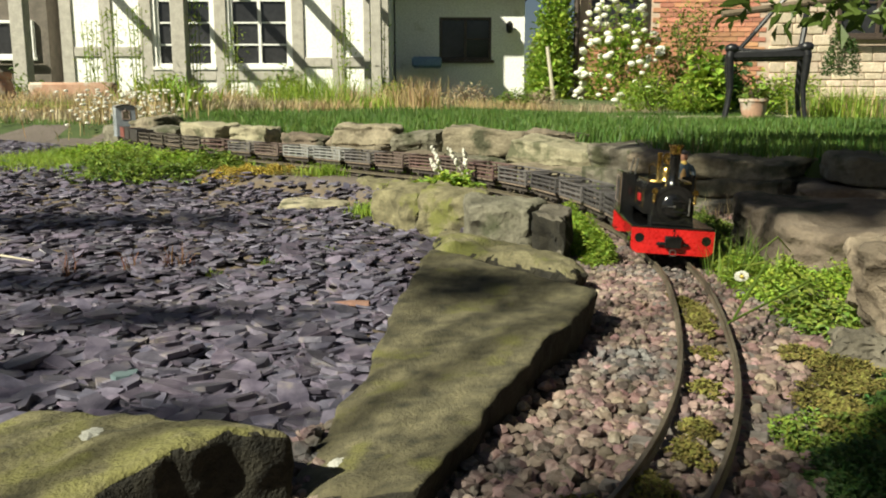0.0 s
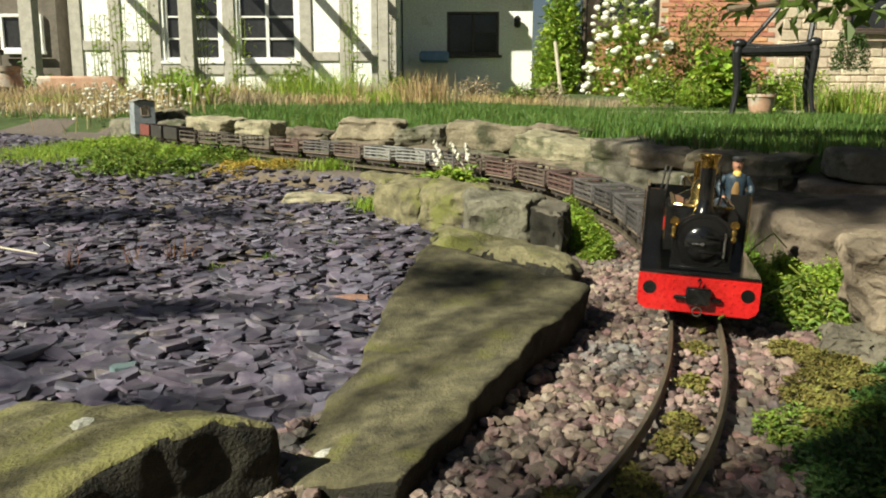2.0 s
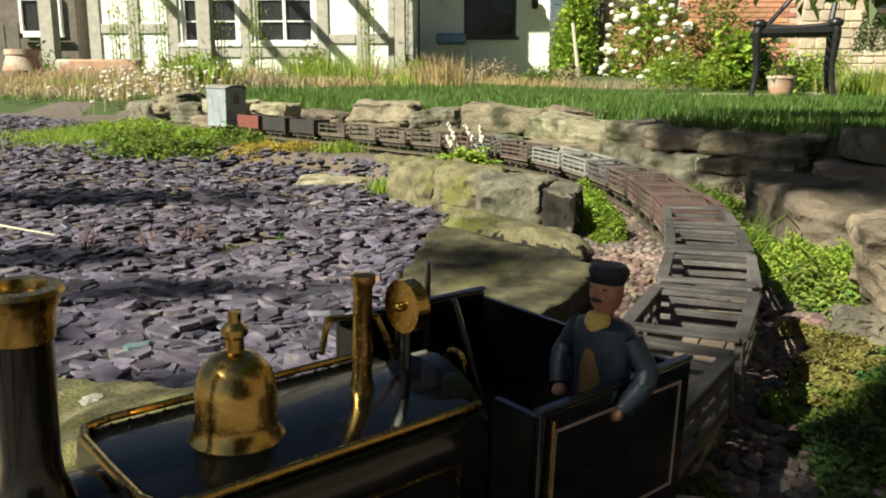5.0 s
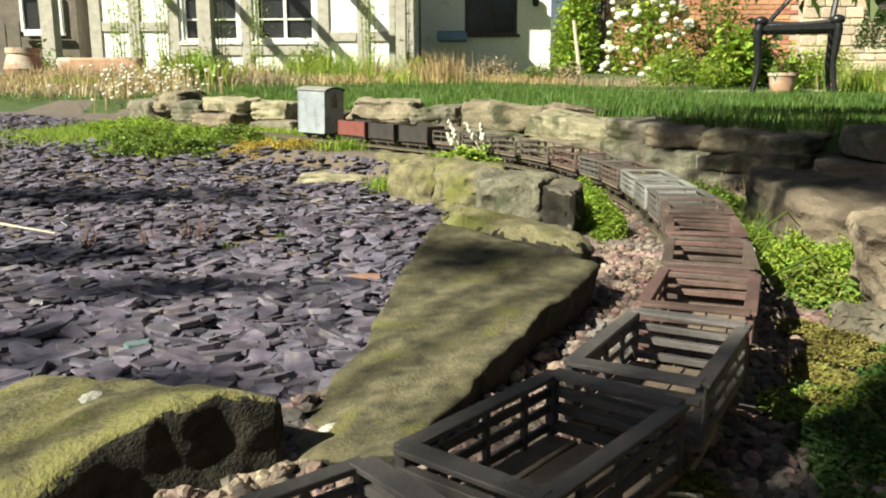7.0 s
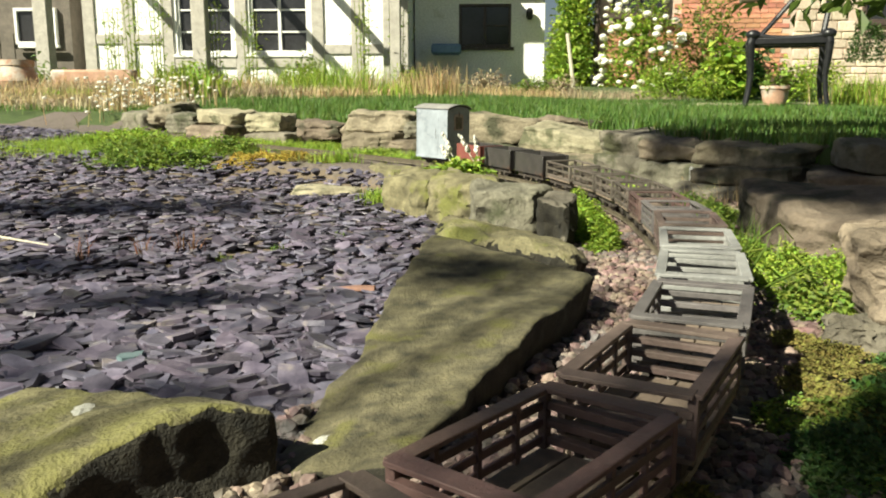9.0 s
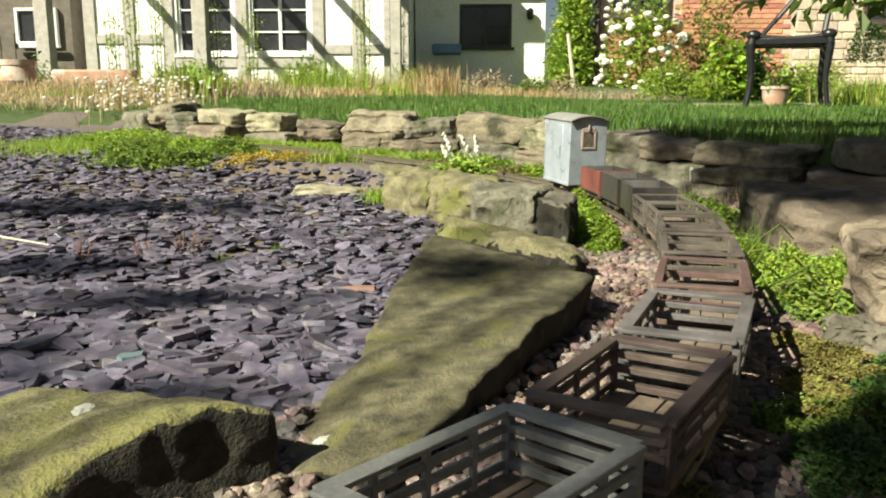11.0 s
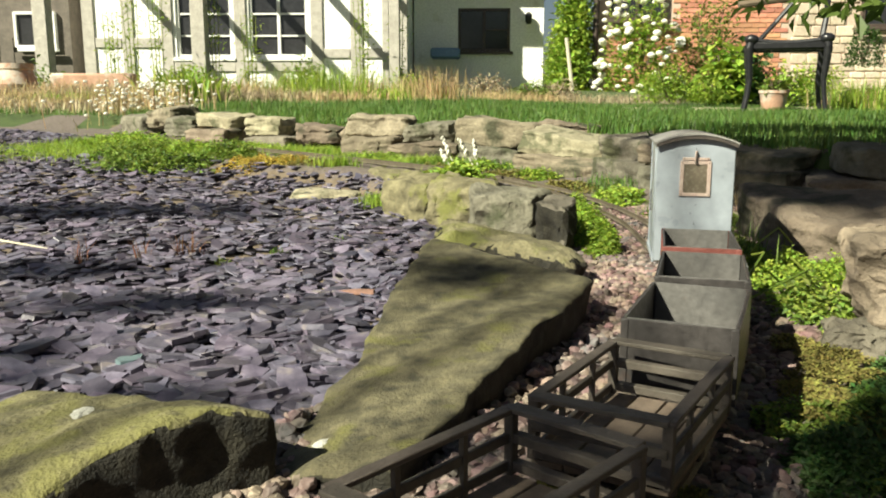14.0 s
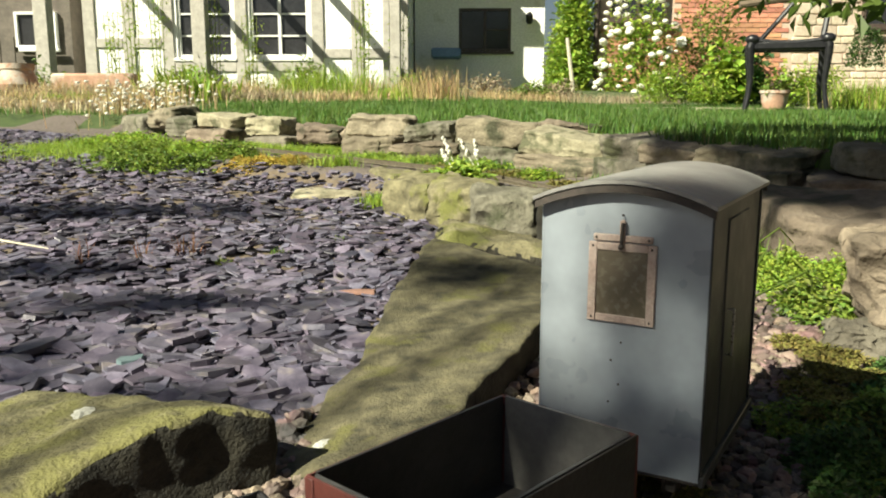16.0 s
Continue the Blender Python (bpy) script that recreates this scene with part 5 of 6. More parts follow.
n = 90000
y = 1.1 + 6.6 * rng.uniform(0, 1, n) ** 1.7
p = np.stack([rng.uniform(-1, 1, n) * (0.62 * y + 0.2), y], 1)
d, s = dist_to(EDGE, p)
p = p[(s > 0) & (d > 0.03)]
hi = 0.030 + 0.012 * np.sin(p[:, 0] * 3.1) * np.cos(p[:, 1] * 2.3)
p2 = np.stack([rng.uniform(-2.2, 2.6, 26000), rng.uniform(3.2, 8.3, 26000)], 1)
d, q = dist_to(EDGE, p2)
p2 = p2[(q > 0) & (d > 0.05) & (p2[:, 0] > -0.4 * (p2[:, 1] - 2.4) - 0.3)]
hi = np.r_[hi, np.full(len(p2), 0.05)]
p = np.r_[p, p2]
plant_stuff("lawn_grass", blades(lift(p, -0.002), hi, 0.0034, 0.6), M["grass"], "long green lawn grass behind the stone edge", "grass", "stuff")
n = 5000
t = rng.uniform(0.15, 1, n)
e = np.array(EDGE)
le = np.r_[0, np.cumsum(np.hypot(*np.diff(e, axis=0).T))]
pe = np.stack([np.interp(t * le[-1] * 0.75, le, e[:, k]) for k in (0, 1)], 1) + rng.normal(0, 0.02, (n, 2)) + [0.02, 0.07]
pe = pe[(pe[:, 1] > 1.1) & (pe[:, 0] > -1.6)]
plant_stuff("edge_grass", blades(lift(pe), 0.045, 0.003, 0.9), M["grass"], "rough grass hanging over the stone edge", "grass", "stuff")


def carpet(name, material, boxes, count, size, high, label, category, narrow=0.6, keep_off=0.0, base=0.0):
    """Low creeping leaves over patches (x, y, rx, ry)."""
    q = []
    for x, y, rx, ry in boxes:
        k = int(count * rx * ry / sum(b[2] * b[3] for b in boxes))
        a, r = rng.uniform(0, 6.283, k), np.sqrt(rng.uniform(0, 1, k))
        r = r * (1 + 0.2 * np.sin(3 * a + x * 40) + 0.12 * np.sin(7 * a))
        c = np.stack([x + rx * r * np.cos(a), y + ry * r * np.sin(a)], 1)
        h = high * np.clip(1.15 - r ** 2, 0.1, 1) * rng.uniform(0.2, 1, k) * (0.7 + 0.5 * np.sin(c[:, 0] * 90) * np.cos(c[:, 1] * 70))
        if keep_off:
            dt, _ = dist_to(TRACK[::6], c)
            c, h = c[dt > keep_off], h[dt > keep_off]
        q.append(np.c_[c, ground_z(c) + base + np.maximum(h, 0.001)])
    return plant_stuff(name, leaves(np.concatenate(q), size, 0.6, narrow), material, label, category, "stuff")


carpet("ground_cover", M["lime_herb"], [(0.335, 0.80, 0.075, 0.17), (0.30, 0.93, 0.05, 0.12), (0.40, 0.86, 0.06, 0.08)], 19000, 0.0056, 0.026, "bright lime-green creeping ground cover", "plants", keep_off=0.045)
carpet("ground_cover", M["herb"], [(0.31, 1.12, 0.05, 0.22), (0.345, 1.25, 0.06, 0.16), (0.30, 0.70, 0.035, 0.06)], 11000, 0.0075, 0.032, "green leafy ground cover beside the track", "plants", keep_off=0.045)
# leaf colours paint the light: dark green for shade, brighter for sun patches
carpet("ground_cover", M["dark_herb"], [(0.215, 0.385, 0.06, 0.08), (0.26, 0.46, 0.06, 0.06), (0.22, 0.31, 0.08, 0.05), (0.31, 0.53, 0.05, 0.04)], 44000, 0.0044, 0.022, "dark green mossy ground cover, its shade painted in leaf colour", "plants", keep_off=0.037)
carpet("ground_cover", M["herb"], [(0.195, 0.45, 0.035, 0.035), (0.25, 0.44, 0.05, 0.05), (0.23, 0.36, 0.06, 0.06)], 11000, 0.0044, 0.026, "brighter green ground cover, its sun patches painted in leaf colour", "plants", keep_off=0.037)
carpet("moss_tuft", M["lime_herb"], [(0.178, 1.22, 0.045, 0.16), (0.172, 1.06, 0.030, 0.08), (0.195, 1.40, 0.035, 0.08)], 15000, 0.0065, 0.036, "bright green moss cushion between block and track", "plants", keep_off=0.032)
carpet("track_moss", M["moss"], [(0.080, 0.375, 0.010, 0.022), (0.10, 0.345, 0.018, 0.014), (0.150, 0.52, 0.010, 0.016), (0.175, 0.60, 0.010, 0.014), (0.045, 0.36, 0.012, 0.012), (0.205, 0.74, 0.012, 0.05), (0.245, 0.60, 0.016, 0.02), (0.215, 0.50, 0.02, 0.014), (0.23, 0.44, 0.02, 0.02), (0.245, 0.53, 0.03, 0.02), (0.225, 0.47, 0.03, 0.02), (0.26, 0.57, 0.02, 0.025), (0.11, 0.42, 0.010, 0.02), (0.195, 0.68, 0.01, 0.03), (0.125, 0.455, 0.010, 0.015)], 16000, 0.0034, 0.006, "yellow-brown moss growing between the rails", "moss", base=0.009)
carpet("stonecrop", M["sedum"], [(-0.56, 2.22, 0.11, 0.055), (-0.47, 2.26, 0.06, 0.05)], 4500, 0.007, 0.022, "golden yellow stonecrop by the slate's far edge", "plants")
carpet("herb_patch", M["herb"], [(-0.84, 2.26, 0.18, 0.10), (-0.66, 2.36, 0.10, 0.07), (-0.98, 2.46, 0.14, 0.12)], 8000, 0.013, 0.055, "leafy green herbs at the slate's far edge", "plants", keep_off=0.05)
carpet("herb_patch", M["lime_herb"], [(-1.10, 2.70, 0.20, 0.14), (-0.80, 2.45, 0.1, 0.06)], 6000, 0.014, 0.045, "low green herbs beyond the slate", "plants", keep_off=0.05)


def turf_patch(name, boxes, count, high, width, material, label):
    q = []
    for x, y, rx, ry in boxes:
        k = int(count * rx * ry / sum(b[2] * b[3] for b in boxes))
        c = np.stack([rng.normal(x, rx * 0.5, k), rng.normal(y, ry * 0.5, k)], 1)
        dt, _ = dist_to(TRACK[::6], c)
        q.append(lift(c[dt > 0.034], -0.002))
    return plant_stuff(name, blades(np.concatenate(q), high, width, 0.7), material, label, "grass", "stuff")


turf_patch("bank_grass", [(-0.42, 2.44, 0.16, 0.05), (-0.25, 2.30, 0.10, 0.04), (-0.10, 2.20, 0.10, 0.05), (-1.15, 2.62, 0.28, 0.14), (-0.65, 2.58, 0.08, 0.05)], 14000, 0.026, 0.0022, M["lime_herb"], "bright grass on the bank below the stones")
turf_patch("bank_grass", [(-0.175, 1.79, 0.045, 0.05), (-0.06, 1.80, 0.05, 0.03), (-0.30, 2.16, 0.08, 0.03)], 1700, 0.035, 0.002, M["lime_herb"], "tufts of fresh grass among the edging stones")
turf_patch("bank_grass", [(0.30, 0.93, 0.06, 0.08), (0.30, 1.25, 0.05, 0.1)], 260, 0.05, 0.0016, M["herb"], "thin grass stems in the ground cover")

turf_patch("bank_grass", [(-0.95, 2.52, 0.40, 0.16), (-1.15, 2.80, 0.20, 0.15), (-0.60, 2.42, 0.25, 0.08)], 11000, 0.030, 0.0022, M["lime_herb"], "fine bright grass beyond the slate")
turf_patch("bank_grass", [(-0.95, 2.60, 0.40, 0.16), (-0.3, 2.28, 0.3, 0.06), (0.0, 2.14, 0.22, 0.06), (0.17, 1.98, 0.10, 0.08), (0.30, 1.72, 0.07, 0.12)], 5200, 0.024, 0.002, M["grass"], "short grass between the track and the stone edge")
turf_patch("dry_tufts", [(0.42, 1.35, 0.10, 0.10), (0.50, 1.20, 0.14, 0.05), (0.44, 1.62, 0.06, 0.12), (0.62, 1.30, 0.2, 0.06), (0.36, 1.86, 0.06, 0.1)], 380, 0.036, 0.0014, M["dry_grass"], "dry straw grass hanging over the bank stones")
carpet("shelf_moss", M["moss"], [(-0.36, 2.20, 0.12, 0.05), (-0.10, 2.08, 0.12, 0.05), (0.10, 1.93, 0.10, 0.07), (0.22, 1.72, 0.06, 0.1), (0.0, 1.90, 0.06, 0.05)], 5200, 0.009, 0.016, "yellow-brown moss between the track and the stone edge", "moss", keep_off=0.034)
carpet("shelf_herb", M["lime_herb"], [(-0.22, 2.24, 0.10, 0.04), (0.04, 2.10, 0.10, 0.045), (0.17, 1.92, 0.05, 0.06), (0.12, 1.70, 0.04, 0.06), (0.29, 1.55, 0.05, 0.09)], 4200, 0.011, 0.024, "low lime-green herbs between the track and the stone edge", "plants", keep_off=0.034)


def flowering_plant():
    w = thing("white_flowering_plant", "lime-green plant with three white flower spikes", "plant")
    ob = new("foliage", from_arrays("foliage", *leaves(dome(420, (-0.005, 1.72, 0.005), 0.065, 0.04, 0.035, 0.3), 0.021, 0.7, 0.5), M["lime_herb"]))
    ob.parent = w
    for x, y, dx, h in ((-0.028, 1.75, -0.016, 0.062), (0.012, 1.74, -0.020, 0.058), (0.020, 1.75, 0.002, 0.056), (-0.036, 1.74, -0.010, 0.036)):
        base = Vector((x + 0.012, y, 0.03))
        tip = Vector((x + dx, y, 0.03 + h))
        stem = part("stem", rod(bmesh.new(), base, tip, 0.0012, seg=6), M["petal"], w)
        bm = bmesh.new()
        for i in range(16):
            q = base.lerp(tip, 0.45 + 0.55 * i / 15)
            ball(bm, q + Vector((random.uniform(-0.003, 0.003), random.uniform(-0.003, 0.003), 0)), 0.0042 * (1.1 - 0.4 * i / 15), 1, 1, 1.3, 1)
        part("flower_spike", bm, M["petal"], stem)
    return w


flowering_plant()


def sprout(x, y, material, n, high, label):
    w = plant_stuff("sprout", blades(lift(rng.normal((x, y), 0.006, (n, 2))), high, 0.0022, 0.8), material, label, "plant", "stuff")
    return w


for x, y in ((-0.585, 1.24), (-0.50, 1.27), (-0.46, 1.30), (-0.423, 1.29)):
    sprout(x, y, M["sprout"], 14, 0.045, "thin red-brown seedling standing in the slate")
for x, y in ((-0.37, 1.25), (-0.30, 1.32), (-0.22, 1.42)):
    sprout(x, y, M["herb"], 26, 0.014, "small green weed in the slate")
for a, b, r in (((-0.76, 1.31, -0.052), (-0.655, 1.28, -0.062), 0.0022), ((-0.35, 0.62, -0.07), (-0.30, 0.60, -0.072), 0.0009), ((0.10, 0.33, -0.002), (0.02, 0.345, -0.004), 0.001)):
    tagged(new("dry_twig", mesh_from("dry_twig", rod(bmesh.new(), a, b, r, r * 0.5, 8), M["straw"])), "pale dry twig lying on the ground", "twig")


def daisy():
    w = thing("daisy", "small white daisy drooping on a long green stem", "flower")
    part("stem", tube(bmesh.new(), [(0.350, 0.88, 0.02), (0.325, 0.855, 0.040), (0.295, 0.825, 0.030), (0.272, 0.803, 0.012)], 0.0008, 6), M["herb"], w)
    bm = bmesh.new()
    for i in range(11):
        a = i * 0.571
        ball(bm, (0.270 + 0.0045 * math.cos(a), 0.800, 0.010 + 0.0040 * math.sin(a)), 0.0026, 1.3, 0.4, 0.6, 1)
    part("petals", bm, M["petal"], w)
    part("heart", ball(bmesh.new(), (0.270, 0.7985, 0.010), 0.0018), M["sedum"], w)


daisy()
for a, mid_p, b in (((0.30, 0.90, 0.0), (0.27, 0.74, 0.035), (0.215, 0.66, 0.004)), ((0.34, 0.86, 0.01), (0.30, 0.72, 0.022), (0.20, 0.63, 0.008)), ((0.33, 0.62, 0.0), (0.318, 0.575, 0.03), (0.325, 0.53, 0.002))):
    tagged(new("grass_stem", mesh_from("grass_stem", tube(bmesh.new(), [a, mid_p, b], 0.0011, 6), M["herb"])), "long bent grass stem in the ground cover", "grass")
tagged(new("plant_tag", mesh_from("plant_tag", boxed(0.398, 0.402, 1.468, 1.480, 0.0, 0.046, bevel=0.001), M["white_paint"])), "narrow white plant tag stuck in the bank", "plant tag")


# ---- garden before the house ----
def pot(x, y, z, r, h, belly, label, name="flower_pot"):
    w = thing(name, label, "pot")
    part("body", lathe(bmesh.new(), [(r * 0.72, 0), (r * belly, h * 0.45), (r * 0.98, h * 0.82), (r, h * 0.84), (r * 1.06, h * 0.86), (r * 1.06, h), (r * 0.95, h), (r * 0.9, h * 0.9), (r * 0.85, h * 0.86)], Matrix.Translation((x, y, z)), 24), M["terracotta"], w)
    part("earth", rod(bmesh.new(), (x, y, z + h * 0.8), (x, y, z + h * 0.86), r * 0.9, seg=20), M["soil"], w)
    return w


def gz_at(x, y):
    return float(ground_z([(x, y)])[0])


pot(2.40, 6.6, gz_at(2.4, 6.6), 0.105, 0.16, 0.9, "terracotta flower pot with a leafy green plant")
beehive = pot(-3.98, 7.5, gz_at(-3.98, 7.5), 0.135, 0.33, 1.25, "large weathered bulging terracotta pot", "beehive_pot")
trough = thing("terracotta_trough", "long weathered terracotta trough with dry grasses", "trough")
part("body", boxed(-3.72, -2.98, 7.55, 7.75, gz_at(-3.4, 7.6), 0.40, bevel=0.02), M["terracotta"], trough)


def chair():
    """A black cast-iron garden chair on curved legs, seen from the front."""
    w = thing("garden_chair", "black cast-iron garden chair with curved legs on the lawn", "chair")
    x0, x1, y0, y1, top = 1.97, 2.43, 5.75, 6.10, 0.575
    for x, s in ((x0, -1), (x1, 1)):
        for y, t in ((y0, -1), (y1, 1)):
            bm = bmesh.new()
            prof = [(0.0, top - 0.02, 0.036), (0.010, top - 0.07, 0.036), (0.006, top - 0.16, 0.030), (-0.004, top - 0.28, 0.023), (0.004, 0.20, 0.020), (0.022, gz_at(x, y) + 0.02, 0.020), (0.03, gz_at(x, y), 0.025)]
            for (a, za, ra), (b, zb, rb) in zip(prof, prof[1:]):
                ra, rb = ra * 0.8, rb * 0.8
                rod(bm, (x + s * a, y + t * a * 0.5, za), (x + s * b, y + t * b * 0.5, zb), ra, rb, 10)
                ball(bm, (x + s * b, y + t * b * 0.5, zb), rb, sub=1)
            part("leg", bm, M["cast_iron"], w)
    for y in (y0, y1):
        bm = bmesh.new()
        box(bm, x0 - 0.02, x1 + 0.02, y - 0.018, y + 0.018, top - 0.085, top - 0.03, bevel=0.012)
        tube(bm, [(x0 + (x1 - x0) * i / 8, y, top - 0.02 - 0.02 * math.sin(math.pi * i / 8)) for i in range(9)], 0.016, 8)
        part("apron", bm, M["cast_iron"], w)
    for x in (x0, x1):
        part("side_rail", boxed(x - 0.016, x + 0.016, y0, y1, top - 0.08, top - 0.02, bevel=0.01), M["cast_iron"], w)
        part("knuckle", ball(bmesh.new(), (x, y0, top - 0.015), 0.042, 1.15, 1, 0.8), M["cast_iron"], w)
    for i in range(11):
        x = x0 + (x1 - x0) * (i + 0.5) / 11
        part("seat_bar", boxed(x - 0.012, x + 0.012, y0, y1, top - 0.045, top - 0.03, bevel=0.004), M["cast_iron"], w)
    bm = bmesh.new()
    tube(bm, [(x0 + 0.06, y1, top), (x0 + 0.16, y1 + 0.03, top + 0.12), (x0 + 0.27, y1 + 0.05, top + 0.26), (x0 + 0.40, y1 + 0.06, top + 0.40)], 0.016, 8)
    part("back_rail", bm, M["cast_iron"], w)
    bm = bmesh.new()
    tube(bm, [(x1, y1, top), (x1 + 0.02, y1 + 0.03, top + 0.14), (x1 + 0.03, y1 + 0.06, top + 0.34), (x1 - 0.05, y1 + 0.08, top + 0.44), (x0 + 0.40, y1 + 0.06, top + 0.40)], 0.02, 8)
    part("backrest", bm, M["cast_iron"], w)
    w.matrix_basis = Matrix.Translation((x0, y0, 0)) @ Matrix.Rotation(radians(-17), 4, "Z") @ Matrix.Translation((-x0 - 0.05, -y0 - 0.05, 0))


chair()


def bush(name, centre, r, n, size, material, label, category="bush", narrow=0.55, hollow=0.45, flowers=0):
    w = thing(name, label, category)
    for i in range(5):
        a = i * 1.26
        part("stem", rod(bmesh.new(), (centre[0], centre[1], centre[2]), (centre[0] + r[0] * 0.5 * math.cos(a), centre[1] + r[1] * 0.5 * math.sin(a), centre[2] + r[2] * 0.8), 0.012, 0.005, 6), M["bark"], w)
    ob = new("foliage", from_arrays("foliage", *leaves(dome(n, centre, *r, hollow), size, 0.8, narrow), material))
    ob.parent = w
    if flowers:
        bloom = mesh_from("bloom", ball(bmesh.new(), (0, 0, 0), 1, 1, 1, 0.7, 2), M["petal"])
        for q in dome(flowers, centre, r[0] * 1.05, r[1] * 1.05, r[2] * 1.05, 0.95):
            ob = new("bloom", bloom)
            ob.parent = w
            ob.location, ob.scale = q, [random.uniform(0.035, 0.065)] * 3
    return w


def clump(name, x, y, r, n, high, width, material, label, lean=1.1):
    w = thing(name, label, "grass")
    p = rng.normal((x, y), r, (n, 2))
    ob = new("foliage", from_arrays("foliage", *blades(lift(p), high * (0.5 if name == "border_grass" else 0.72), width, lean), material))
    ob.parent = w
    return w


z8 = gz_at(0, 8)
clump("tall_grass", -0.25, 7.4, 0.13, 420, 0.42, 0.006, M["dry_grass"], "clump of straw-coloured feather grass before the wing")
clump("iris_clump", -2.30, 7.0, 0.16, 220, 0.40, 0.024, M["lime_herb"], "clump of sword-shaped green leaves")
clump("meadow_grass", -1.30, 8.0, 0.30, 700, 0.50, 0.007, M["lime_herb"], "tall seeding meadow grass before the house")
clump("meadow_grass", -0.75, 8.0, 0.2, 320, 0.34, 0.006, M["dry_grass"], "tall seeding meadow grass before the house")
clump("meadow_grass", -1.9, 8.2, 0.3, 320, 0.36, 0.006, M["dry_grass"], "tall dry meadow grass before the house")
clump("russet_grass", -3.1, 7.0, 0.26, 700, 0.24, 0.007, M["buff_plant"], "buff dry sedge beside the trough")
clump("russet_grass", -3.45, 6.3, 0.30, 700, 0.20, 0.006, M["dry_grass"], "dry straw grass at the slate's far end")
clump("russet_grass", -2.5, 6.2, 0.18, 500, 0.20, 0.008, M["dry_grass"], "dry straw grass at the slate's far end")
for x, y, h, m in ((-3.9, 6.9, 0.26, "buff_plant"), (-2.9, 6.4, 0.22, "lime_herb"), (-2.7, 7.4, 0.34, "buff_plant"), (-2.0, 7.2, 0.28, "buff_plant"), (-1.6, 7.3, 0.24, "buff_plant"), (-1.1, 7.2, 0.22, "dry_grass"), (-3.5, 7.3, 0.40, "dry_grass"), (-0.6, 7.6, 0.28, "lime_herb"), (-2.2, 7.9, 0.40, "dry_grass"), (-2.05, 4.7, 0.16, "buff_plant"), (-2.45, 5.2, 0.18, "dry_grass"), (-2.9, 5.4, 0.18, "buff_plant")):
    clump("border_grass", x, y, 0.24, 520, h, 0.009, M[m], "soft mixed border grasses before the house")
for x in (0.35, 0.8, 1.2, 1.6, 2.0):
    clump("russet_grass", x, 8.6, 0.16, 330, 0.15, 0.006, M["buff_plant"] if x > 0.9 else M["dry_grass"], "low buff and pinkish dry planting along the wing")
clump("reed_clump", 2.95, 6.3, 0.16, 520, 0.36, 0.007, M["lime_herb"], "arching green and straw grass clump by the patio")
clump("reed_clump", 3.1, 6.4, 0.16, 300, 0.32, 0.006, M["dry_grass"], "arching green and straw grass clump by the patio")
for x, y, h in ((-3.35, 8.6, 0.95), (-3.6, 8.7, 0.85), (-2.65, 9.05, 1.3), (-3.20, 8.9, 1.0), (-2.1, 8.4, 0.8), (-1.0, 8.5, 0.95), (-0.7, 9.1, 0.85)):
    c = np.array([x, y, gz_at(x, y)])
    q = c + np.c_[rng.normal(0, 0.055, (230, 2)), h * rng.uniform(0.05, 1, 230) ** 1.3]
    w = thing("climbing_plant", "tall leafy green stems climbing before the house", "plant")
    for i in range(4):
        part("stem", rod(bmesh.new(), tuple(c + [0.03 * i - 0.05, 0, 0]), tuple(c + [0.05 * i - 0.09, 0.02, h]), 0.006, 0.003, 6), M["herb"], w)
    ob = new("foliage", from_arrays("foliage", *leaves(q, 0.055, 0.9, 0.3), M["lime_herb"]))
    ob.parent = w

# white daisies at the slate's far end
w = thing("daisy_patch", "patch of white daisies on wiry stems", "flowers")
p = np.stack([rng.normal(-1.66, 0.12, 170), rng.normal(4.45, 0.28, 170)], 1)
top = lift(p)
ob = new("foliage", from_arrays("foliage", *blades(top, 0.2, 0.006, 0.5), M["dry_grass"]))
ob.parent = w
head = mesh_from("daisy_head", ball(bmesh.new(), (0, 0, 0), 0.012, 1, 1, 0.6, 1), M["petal"])
for q in top:
    ob = new("daisy_head", head)
    ob.parent = w
    ob.location = (q[0], q[1], q[2] + random.uniform(0.03, 0.17))

bush("lime_bush", (1.84, 7.6, z8), (0.30, 0.22, 0.36), 2400, 0.035, M["lime_herb"], "fine-leaved lime-green shrub beside the lawn")
bush("lime_bush", (2.12, 7.4, z8), (0.15, 0.14, 0.20), 700, 0.055, M["lime_herb"], "yellow-green fern-like plant beside the lawn", narrow=0.3)
bush("broad_leaf_shrub", (2.42, 7.9, z8), (0.24, 0.2, 0.52), 620, 0.10, M["lime_herb"], "shrub with broad green heart-shaped leaves", narrow=0.8)
bush("broad_leaf_shrub", (2.72, 8.3, z8), (0.25, 0.22, 0.60), 520, 0.10, M["dark_herb"], "dark green leafy shrub behind the chair", narrow=0.7)
bush("pot_plant", (2.40, 6.6, 0.22), (0.11, 0.11, 0.12), 160, 0.06, M["herb"], "leafy green plant growing in the flower pot", "plant")
bush("rose_bush", (2.55, 12.4, 0.25), (0.62, 0.45, 1.45), 2600, 0.085, M["lime_herb"], "tall climbing rose with many white blooms", flowers=110)
bush("rose_bush", (3.7, 12.9, 0.25), (0.60, 0.4, 1.5), 1900, 0.085, M["herb"], "climbing shrub with green and reddish leaves on the brick wall")
bush("clipped_shrub", (5.65, 12.2, 0.62), (0.24, 0.24, 0.62), 1600, 0.05, M["dark_herb"], "dense rounded dark green clipped shrub", hollow=0.8)
bush("clipped_shrub", (5.2, 12.6, 0.2), (0.5, 0.3, 0.55), 1300, 0.06, M["lime_herb"], "bright green planting below the stone wall")
bush("hedge_shrub", (1.74, 13.55, 0.3), (0.34, 0.4, 2.3), 5500, 0.10, M["lime_herb"], "tall green shrub between the wing and the brick house")
